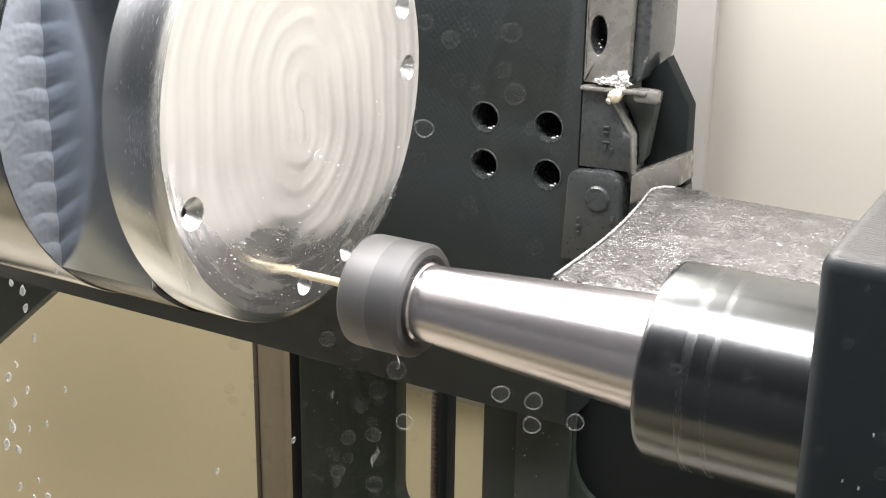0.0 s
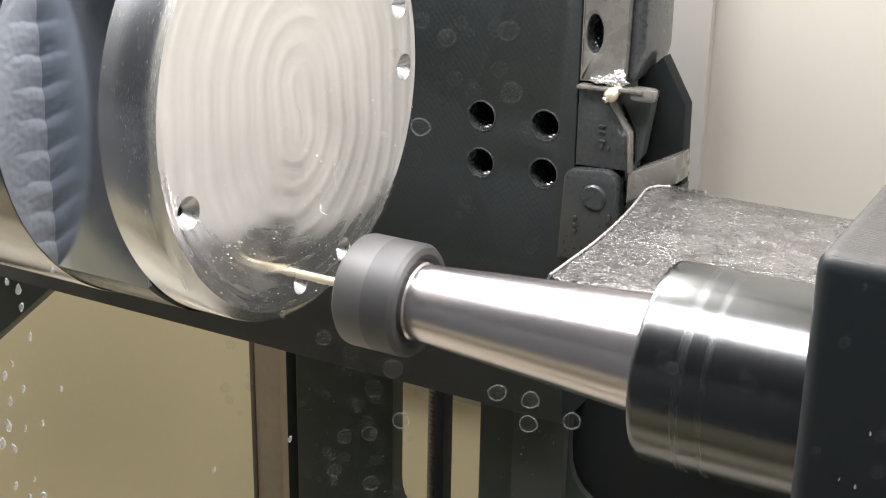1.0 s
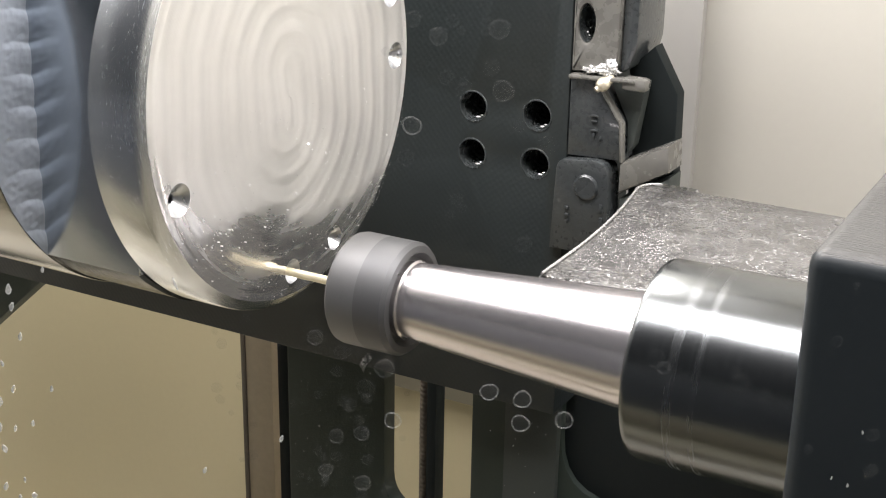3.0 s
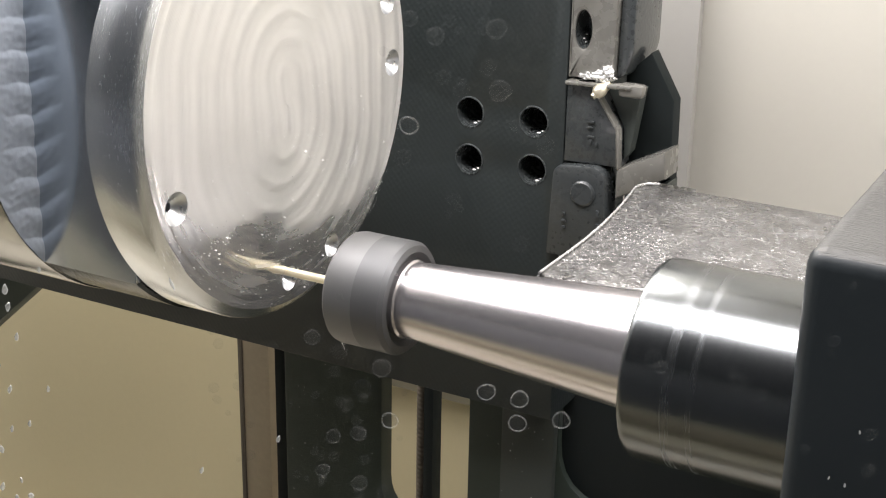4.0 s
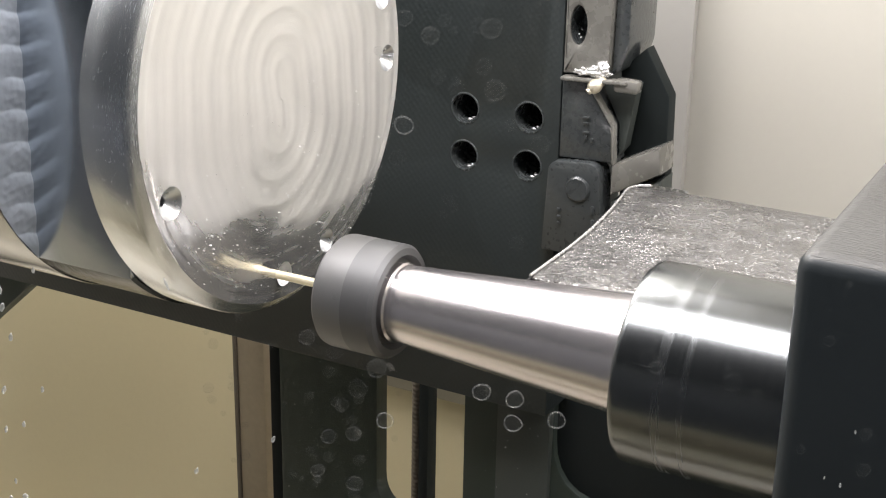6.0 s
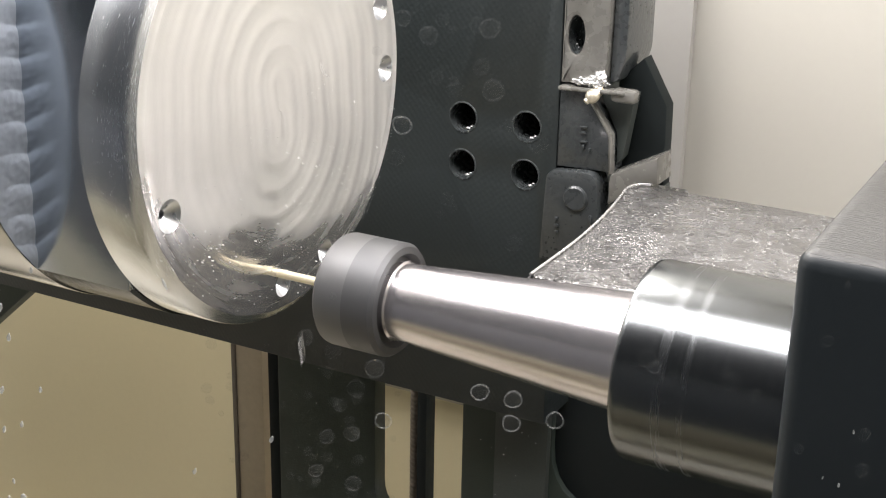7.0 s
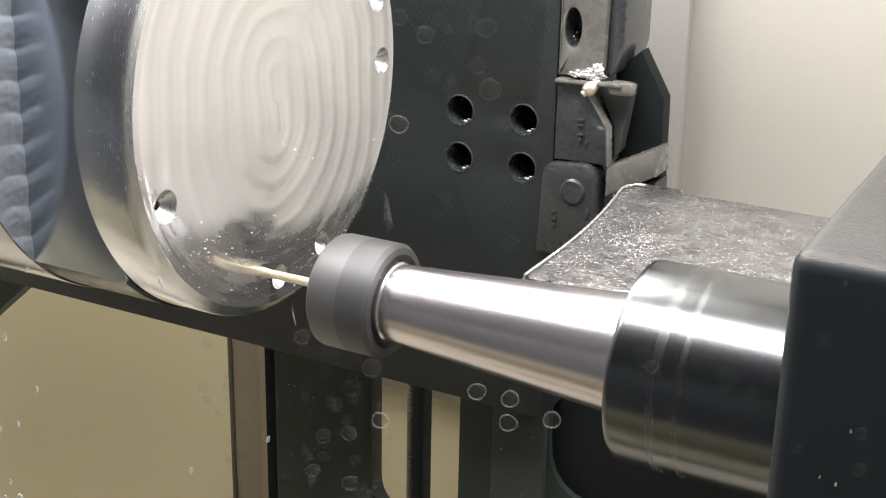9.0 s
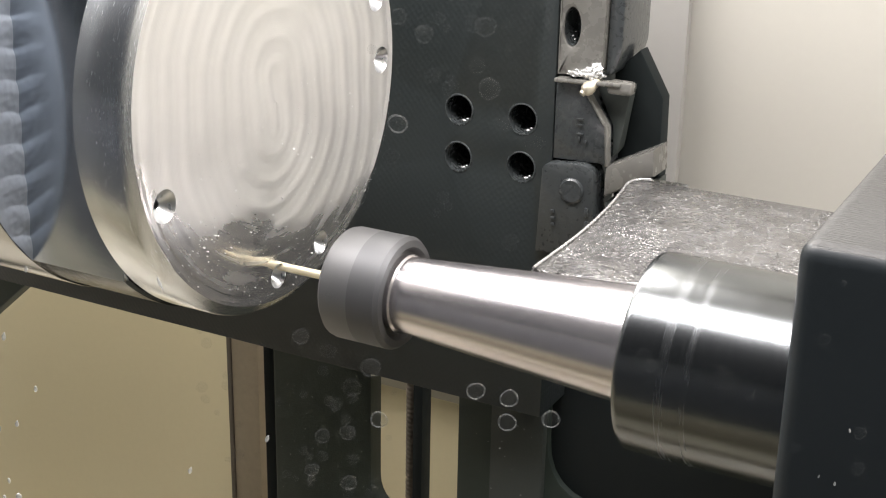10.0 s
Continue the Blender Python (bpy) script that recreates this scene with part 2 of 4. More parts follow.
def wet_material():
    """Grey sheet under a skin of coolant drops."""
    m = material("wet_grey_metal", (0.165, 0.162, 0.158), 0.25, 0.72, 60, 0.2, 0.1)
    nt = m.node_tree
    n, l = nt.nodes, nt.links
    tc = n.new("ShaderNodeTexCoord")
    mp = n.new("ShaderNodeMapping")
    mp.inputs["Scale"].default_value = (0.75, 1.0, 1.0)
    l.new(tc.outputs["Object"], mp.inputs[0])
    heights = []
    for scale, reach, tall in ((620, 0.60, 1.0), (1350, 0.55, 0.4)):
        vo = n.new("ShaderNodeTexVoronoi")
        vo.inputs["Scale"].default_value = scale
        l.new(mp.outputs[0], vo.inputs["Vector"])
        dome = n.new("ShaderNodeMapRange")
        dome.interpolation_type = "SMOOTHSTEP"
        dome.inputs["From Min"].default_value, dome.inputs["From Max"].default_value = reach, 0.0
        dome.inputs["To Max"].default_value = tall
        l.new(vo.outputs["Distance"], dome.inputs["Value"])
        heights.append(dome.outputs[0])
    no = n.new("ShaderNodeTexNoise")
    no.inputs["Scale"].default_value, no.inputs["Detail"].default_value = 60, 5
    l.new(tc.outputs["Object"], no.inputs["Vector"])
    add = n.new("ShaderNodeMath")
    add.operation = "ADD"
    l.new(heights[0], add.inputs[0])
    l.new(heights[1], add.inputs[1])
    patchy = n.new("ShaderNodeMath")
    patchy.operation = "MULTIPLY"
    l.new(add.outputs[0], patchy.inputs[0])
    clump = n.new("ShaderNodeMapRange")
    clump.inputs["From Min"].default_value, clump.inputs["From Max"].default_value = 0.35, 0.65
    clump.inputs["To Min"].default_value, clump.inputs["To Max"].default_value = 0.2, 1.0
    l.new(no.outputs["Fac"], clump.inputs["Value"])
    l.new(clump.outputs[0], patchy.inputs[1])
    bp = n.new("ShaderNodeBump")
    bp.inputs["Strength"].default_value, bp.inputs["Distance"].default_value = 1.0, 0.0014
    folds = n.new("ShaderNodeTexNoise")
    folds.inputs["Scale"].default_value, folds.inputs["Detail"].default_value = 26, 2
    l.new(tc.outputs["Object"], folds.inputs["Vector"])
    tall = n.new("ShaderNodeMath")
    tall.operation = "MULTIPLY_ADD"
    tall.inputs[1].default_value = 7.0
    l.new(folds.outputs["Fac"], tall.inputs[0])
    l.new(patchy.outputs[0], tall.inputs[2])
    l.new(tall.outputs[0], bp.inputs["Height"])
    l.new(bp.outputs[0], n["Principled BSDF"].inputs["Normal"])
    return m


M_WET = wet_material()

# ---- building ----


def mesh_from(name, verts, faces, mat, smooth=False):
    me = bpy.data.meshes.new(name)
    me.from_pydata([tuple(v) for v in verts], [], [tuple(f) for f in faces])
    me.validate()
    bm = bmesh.new()
    bm.from_mesh(me)
    bmesh.ops.recalc_face_normals(bm, faces=bm.faces)
    bm.to_mesh(me)
    bm.free()
    me.materials.append(mat)
    if smooth:
        me.shade_smooth()
        me.set_sharp_from_angle(angle=radians(32))
    return me


def thing(name, at, label, category, group="", kind=""):
    ob = new(name)
    ob.matrix_world = pose(*at)
    return tagged(ob, label, category, group, kind)


def part(name, me, parent, label="", at=(0, 0, 0, 0, 0, 0)):
    ob = new(name, me)
    ob.parent = parent
    ob.matrix_local = pose(*at)
    return tagged(ob, label) if label else ob


def revolve(name, profile, mat, seg=96, closed=True):
    """Turns (x, r) pairs round the x axis."""
    v, f = [], []
    k = len(profile)
    for i in range(seg):
        a = 2 * math.pi * i / seg
        for x, r in profile:
            v.append((x, r * math.cos(a), r * math.sin(a)))
    for i in range(seg):
        j = (i + 1) % seg
        for p in range(k - 1):
            f.append((i * k + p, i * k + p + 1, j * k + p + 1, j * k + p))
    if closed:
        f.append([i * k for i in range(seg)])
        f.append([i * k + k - 1 for i in range(seg)])
    return mesh_from(name, v, f, mat, True)


def box(name, size, mat, bevel=0.001, segments=2):
    bm = bmesh.new()
    bmesh.ops.create_cube(bm, size=1.0)
    bmesh.ops.scale(bm, vec=size, verts=bm.verts)
    if bevel:
        bmesh.ops.bevel(bm, geom=bm.edges[:], offset=bevel, segments=segments, affect="EDGES", profile=0.5)
    me = bpy.data.meshes.new(name)
    bm.to_mesh(me)
    bm.free()
    me.materials.append(mat)
    me.shade_smooth()
    me.set_sharp_from_angle(angle=radians(40))
    return me


def rounded(points, radii, n=6):
    """A polygon (a, b) with rounded corners."""
    out = []
    k = len(points)
    for i in range(k):
        p, r = Vector(points[i]), radii[i]
        if not r:
            out.append((p.x, p.y))
            continue
        u, w = (Vector(points[i - 1]) - p).normalized(), (Vector(points[(i + 1) % k]) - p).normalized()
        for s in range(n + 1):
            t = s / n
            q = (p + u * r) * (1 - t) ** 2 + 2 * p * t * (1 - t) + (p + w * r) * t ** 2
            out.append((q.x, q.y))
    return out


def ring(cx, cz, r, n=32):
    return [(cx + r * math.cos(2 * math.pi * i / n), cz + r * math.sin(2 * math.pi * i / n)) for i in range(n)]


def slab(name, outline, holes, depth, mat, bevel=0.0):
    """A plate in the xz plane from y = 0 back to y = depth, with real holes; bevel breaks the front edges."""
    from mathutils.geometry import delaunay_2d_cdt
    loops = [outline] + holes
    pts, faces_in, at = [], [], 0
    for lp in loops:
        pts += [Vector(p) for p in lp]
        faces_in.append(list(range(at, at + len(lp))))
        at += len(lp)
    edges = [(f[i], f[(i + 1) % len(f)]) for f in faces_in for i in range(len(f))]
    vs, es, fs, *_ = delaunay_2d_cdt(pts, edges, [], 2, 1e-7) if holes else delaunay_2d_cdt(pts, edges, [], 1, 1e-7)
    keep = []

    def inside(p, lp):
        c = False
        for i in range(len(lp)):
            (x1, y1), (x2, y2) = lp[i], lp[i - 1]
            if (y1 > p.y) != (y2 > p.y) and p.x < (x2 - x1) * (p.y - y1) / (y2 - y1) + x1:
                c = not c
        return c

    for f in fs:
        c = sum((vs[i] for i in f), Vector((0, 0))) / len(f)
        if inside(c, outline) and not any(inside(c, h) for h in holes):
            keep.append(f)
    n = len(vs)
    v = [(p.x, 0, p.y) for p in vs] + [(p.x, depth, p.y) for p in vs]
    f = [tuple(k) for k in keep] + [tuple(i + n for i in reversed(k)) for k in keep]
    seen = {}
    for k in keep:
        for i in range(len(k)):
            e = (k[i], k[(i + 1) % len(k)])
            seen[tuple(sorted(e))] = seen.get(tuple(sorted(e)), 0) + 1
    rim = [e for e, c in seen.items() if c == 1]
    f += [(a, b, b + n, a + n) for a, b in rim]
    me = mesh_from(name, v, f, mat)
    if bevel:
        bm = bmesh.new()
        bm.from_mesh(me)
        es = [e for e in bm.edges if all(abs(q.co.y) < 1e-6 for q in e.verts) and len(e.link_faces) == 2
              and any(abs(fc.normal.y) < 0.5 for fc in e.link_faces)]
        bmesh.ops.bevel(bm, geom=es, offset=bevel, segments=2, affect="EDGES", profile=0.5)
        bm.to_mesh(me)
        bm.free()
    me.shade_smooth()
    me.set_sharp_from_angle(angle=radians(35))
    return me


# ---- cabinet ----


def wall(name, size, at, mat):
    ob = new(name, box(name, size, mat, 0.0))
    ob.matrix_world = pose(*at)
    return tagged(ob, kind="structure")


def build_cabinet():
    tagged(wall("floor", (1.9, 1.2, 0.04), (-0.25, 0.25, -0.02), M_FLOOR), "beige painted floor of the machine cabinet", "floor")
    tagged(wall("wall_back_upper", (1.6, 0.03, 0.88), (-0.25, 0.765, H + 0.06), M_WALL), "cream painted sheet wall behind the machine", "wall")
    # The lower wall carries its shade in the paint.
    tagged(wall("wall_back_lower", (1.6, 0.04, H - 0.383), (-0.25, 0.768, (H - 0.383) / 2), M_SHADED_WALL), "lower back wall with its shade painted beige", "wall")
    tagged(wall("wall_left", (0.03, 0.8, H + 0.5), (-0.915, 0.38, (H + 0.5) / 2), M_WALL), "cream painted side wall of the cabinet", "wall")
    tagged(wall("wall_right", (0.03, 0.8, H + 0.5), (0.485, 0.38, (H + 0.5) / 2), M_WALL), "cream painted side wall of the cabinet", "wall")
    tagged(wall("ceiling", (1.6, 0.84, 0.03), (-0.29, 0.37, H + 0.515), M_CEIL), "grey-beige painted cabinet ceiling", "ceiling")
    # Corner strip whose paint is greyed for the wall's shaded side.
    trim = wall("trim", (0.046, 0.006, 0.78), (-0.266, 0.7455, H + 0.01), M_SHADED_CORNER)
    tagged(trim, "flat corner strip on the back wall, greyed for shade", "wall trim")
    door = new("door_1", slab("door_1", [(-1.05, 0), (0.47, 0), (0.47, H + 0.5), (-1.05, H + 0.5)],
                              [rounded([(-0.50, H - 0.10), (0.36, H - 0.10), (0.36, H + 0.36), (-0.50, H + 0.36)], [0.03] * 4)], 0.02, M_DOOR))
    door.matrix_world = pose(0, 0.05, 0)
    part("kick_panel", box("kick_panel", (1.34, 0.004, 0.36), M_KICK, 0.001), door, "beige painted lower panel", (-0.215, 0.0225, 0.185, 0, 0, 0))
    tagged(door, "dark grey cabinet door with a window opening", "door", kind="structure")
    apron = wall("trim_apron", (1.36, 0.006, 0.42), (-0.215, 0.165, 0.165, -38, 0, 0), M_APRON)
    tagged(apron, "beige sloping sheet apron under the door", "apron")
    post = thing("guide_rail", (-0.5135, 0.69, 0), "brown oily vertical guide rail before the wall", "guide rail")
    part("rail_body", box("rail_body", (0.0220, 0.02, H - 0.10), M_BROWN, 0.001), post, "", (0, 0, (H - 0.10) / 2, 0, 0, 0))
    part("wiper_strip", box("wiper_strip", (0.003, 0.022, H - 0.10), M_SCREW, 0.0005), post, "dark wiper strip", (-0.0127, 0, (H - 0.10) / 2, 0, 0, 0))
    edge = tagged(new("cable_duct", box("cable_duct", (0.007, 0.012, H - 0.10), M_BLACK, 0.001)), "thin dark cable duct beside the screw", "cable duct")
    edge.matrix_world = pose(-0.3813, 0.69, (H - 0.10) / 2)
    # Thin strip added to darken the wall where it lies in shade.
    wall_shade = tagged(new("shade_strip", box("shade_strip", (0.30, 0.004, 0.086), M_SHADE_STRIP, 0.001)), "grey-brown strip that paints shade on the back wall", "cover strip")
    wall_shade.matrix_world = pose(-0.345, 0.746, H - 0.3740)
    prof = [(0.0, 0.0038)]
    z = 0.0
    while z < H - 0.12:
        prof += [(z + 0.0004, 0.0038), (z + 0.0009, 0.0041), (z + 0.0022, 0.0041), (z + 0.0027, 0.0038)]
        z += 0.0033
    screw = thing("ball_screw", (-0.3885, 0.69, 0, 0, -90, 0), "brown oily vertical ball screw with fine thread", "ball screw")
    part("thread", revolve("thread", prof, M_SCREW, 20), screw)


build_cabinet()

# ---- what rides on the vertical slide ----
RIDES, SLIDES = [], []
XD, YD, ZD, RD = -0.2702, 0.3833, -0.1131, 0.0809


def build_workpiece():
    disc = thing("workpiece", (XD, YD, H + ZD), "round bright aluminium disc with spiral milling marks and countersunk holes", "workpiece")
    angles = [-1.7, 19.3, -69.1, -92.8, -158.6]
    sizes = [0.0052, 0.0052, 0.0046, 0.0046, 0.0056]
    hr = 0.0685
    holes = [ring(hr * math.cos(radians(a)), hr * math.sin(radians(a)), s, 28) for a, s in zip(angles, sizes)]
    face = slab("milled_face", ring(0, 0, RD - 0.0039, 160), holes, 0.004, M_FACE)
    for v in face.vertices:
        x, y, z = v.co
        v.co = (-y, x, z)
    face.flip_normals()
    part("milled_face", face, disc)
    body = revolve("rim", [(-0.0040, RD - 0.0040), (-0.0001, RD - 0.0040), (-0.0014, RD - 0.0022), (-0.0027, RD - 0.0005), (-0.0036, RD), (-0.0148, RD),
                           (-0.0195, RD), (-0.0200, RD - 0.0008), (-0.0200, 0.030)], M_ALU, 160, False)
    part("rim", body, disc)
    # Near-black floor: the shade inside the holes is put into its colour.
    back = revolve("hole_shade_floor", [(-0.0164, RD - 0.002), (-0.0165, 0.0005)], M_OXIDE, 96, False)
    part("hole_shade_floor", back, disc)
    for a, s in zip(angles, sizes):
        sink = revolve("countersink", [(-0.0002, s), (-0.0036, s * 0.30), (-0.0037, s * 0.28), (-0.0160, s * 0.28)], M_SINK, 28, False)
        part("countersink", sink, disc, "", (0, hr * math.cos(radians(a)), hr * math.sin(radians(a)), 0, 0, 0))
    RIDES.append(disc)


build_workpiece()


RC, FLAT = 0.0825, 0.060


def shoulder_mesh():
    """The milled end of the flat: a crescent that faces along +x, with a row of scallops."""
    rows, cols = 260, 30
    top = math.sqrt(RC * RC - FLAT * FLAT)
    v, f = [], []
    for i in range(rows + 1):
        z = -top + 2 * top * i / rows
        outer = math.sqrt(max(RC * RC - z * z, FLAT * FLAT))
        for j in range(cols + 1):
            u = j / cols
            y = -(FLAT + (outer - FLAT) * u)
            d = -y - FLAT
            s = (z / 0.0108 + 0.25 + 900.0 * max(0.0, 0.008 - d) ** 2 * 3) % 1.0
            lobe = math.sin(math.pi * s ** 1.7) ** 0.7
            h = 0.0008 * lobe * max(0.0, 1 - (d / 0.0125) ** 2)
            h += 0.0002 * noise.noise((y * 500, z * 500, 0.0))
            v.append((h, y, z))
    n = cols + 1
    for i in range(rows):
        for j in range(cols):
            f.append((i * n + j, i * n + j + 1, (i + 1) * n + j + 1, (i + 1) * n + j))
    return mesh_from("scalloped_shoulder", v, f, M_SCALLOP, True)


def sleeve_mesh():
    """Round stock between disc and shoulder, open where the flat is cut."""
    v, f = [], []
    a0 = math.acos(-FLAT / RC)
    n = 120
    prof = [(-0.0226, RC - 0.0020), (-0.0236, RC - 0.0008), (-0.0640, RC - 0.0008)]
    for i in range(n + 1):
        a = -a0 + 2 * a0 * i / n
        for x, r in prof:
            v.append((x, r * math.cos(a), r * math.sin(a)))
    for i in range(n):
        for k in range(2):
            f.append((i * 3 + k, i * 3 + k + 1, i * 3 + 4 + k, i * 3 + 3 + k))
    return mesh_from("sleeve", v, f, M_OXIDE, True)


def build_chuck():
    chuck = thing("chuck", (XD, YD, H + ZD), "round steel stock with polished flat and scalloped shoulder in a chuck", "chuck")
    part("neck", revolve("neck", [(-0.0190, 0.0700), (-0.0212, 0.0745), (-0.0222, 0.0760), (-0.0232, 0.0590)], M_OXIDE, 128, False), chuck)
    part("sleeve", sleeve_mesh(), chuck, "dark round stock")
    part("polished_flat", box("polished_flat", (0.0430, 0.0040, 0.1130), M_MIRROR, 0.0003), chuck, "polished milled flat", (-0.0437, -FLAT + 0.0020, 0, 0, 0, 0))
    part("scalloped_shoulder", shoulder_mesh(), chuck, "blue-grey shoulder with a row of milled scallops", (-0.0632, 0, 0, 0, 0, 0))
    part("chuck_body", revolve("chuck_body", [(-0.0640, 0.050), (-0.0640, RC - 0.0002), (-0.0646, RC), (-0.1650, RC), (-0.1660, 0.0815), (-0.1660, 0.04)], M_CHUCK, 160), chuck, "polished steel body")
    part("back_plate", revolve("back_plate", [(-0.1660, 0.07), (-0.1665, 0.095), (-0.32, 0.095), (-0.32, 0.05)], M_DARK, 128), chuck)
    part("carrier", box("carrier", (0.14, 0.16, 0.16), M_DARK, 0.004), chuck, "dark cast carrier", (-0.25, 0.09, 0, 0, 0, 0))
    RIDES.append(chuck)


build_chuck()


def build_column():
    col = thing("column", (0, 0.526, H), "dark cast iron slide column with bolt holes and slots", "machine column")
    holes = [ring(-0.2742, -0.1514, 0.0064), ring(-0.2429, -0.1514, 0.0064), ring(-0.2742, -0.1731, 0.0064), ring(-0.2429, -0.1731, 0.0064)]
    part("hole_plate", slab("hole_plate", [(-0.80, -0.292), (-0.2283, -0.292), (-0.2283, 0.02), (-0.80, 0.02)], holes, 0.03, M_PLATE, 0.0002), col, "dark textured plate with four bolt holes")
    part("plate_backing", box("plate_backing", (0.57, 0.05, 0.30), M_BLACK, 0.001), col, "", (-0.515, 0.056, -0.138, 0, 0, 0))
    for h in holes:
        cx, cz = sum(p[0] for p in h) / len(h), sum(p[1] for p in h) / len(h)
        me = revolve("hole_bush", [(0.0, 0.0064), (0.004, 0.0062), (0.008, 0.0063), (0.029, 0.0060)], M_RIM, 28, False)
        part("hole_bush", me, col, "", (cx, 0.0005, cz, 0, 0, 90))
        part("hole_rim", revolve("hole_rim", [(0.0010, 0.0064), (-0.0003, 0.0066), (-0.0003, 0.0071), (0.0003, 0.0074)], M_RIM, 32, False), col, "wet worn hole rim", (cx, 0.0, cz, 0, 0, 90))
        # Drops added as the glints low in each bolt hole.
        for k, (dx, dz, size) in enumerate(((0.0022, -0.0049, 0.0009), (0.0034, -0.0041, 0.0006), (0.0008, -0.0055, 0.0005))):
            bm = bmesh.new()
            bmesh.ops.create_icosphere(bm, subdivisions=2, radius=size)
            bmesh.ops.scale(bm, vec=(1.4, 0.8, 0.7), verts=bm.verts)
            me = bpy.data.meshes.new("water_drop")
            bm.to_mesh(me)
            bm.free()
            me.materials.append(M_WETLIP)
            me.shade_smooth()
            part("water_drop", me, col, "shiny coolant drop added for a glint", (cx + dx, 0.0012 + 0.001 * k, cz + dz, 0, 0, 0))
    open_a = [(-0.5760, -0.3060), (-0.3975, -0.3008), (-0.3975, -0.62), (-0.72, -0.62), (-0.72, -0.429)]
    open_b = rounded([(-0.3350, -0.2985), (-0.2842, -0.2990), (-0.2842, -0.392), (-0.3350, -0.384)], [0.002, 0.002, 0.004, 0.016])
    open_c = rounded([(-0.2340, -0.240), (-0.10, -0.240), (-0.10, -0.347), (-0.2340, -0.347)], [0.002, 0.01, 0.01, 0.030])
    part("slotted_casting", slab("slotted_casting", [(-0.95, -0.735), (-0.02, -0.735), (-0.02, -0.2065), (-0.2283, -0.2065), (-0.2283, -0.293), (-0.95, -0.293)], [open_a, open_b, open_c], 0.010, M_DARK, 0.002), col, "", (0, 0.025, 0, 0, 0, 0))
    # Black strip put in for the shade of the casting's stepped edge.
    part("edge_shade_strip", box("edge_shade_strip", (0.0078, 0.006, 0.330), M_BLACK, 0.0008), col, "black strip for the shade in a recessed edge", (-0.4014, 0.0305, -0.465, 0, 0, 0))
    # Near-black sheet close behind the pocket's opening.
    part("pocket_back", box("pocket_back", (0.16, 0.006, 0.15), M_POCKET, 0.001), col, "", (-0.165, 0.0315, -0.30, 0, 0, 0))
    rib = slab("rib", [(-0.2640, -0.293), (-0.2350, -0.293), (-0.2350, -0.70), (-0.2640, -0.70)], [], 0.004, M_GREY, 0.0015)
    part("rib", rib, col, "slightly lighter grey rib", (0, 0.0215, 0, 0, 0, 0))
    RIDES.append(col)


build_column()


def bars(parent, spots, mat, y):
    for x, z, w, h in spots:
        part("raised_mark", box("raised_mark", (w, 0.0012, h), mat, 0.0003), parent, "", (x, y, z, 0, 0, 0))


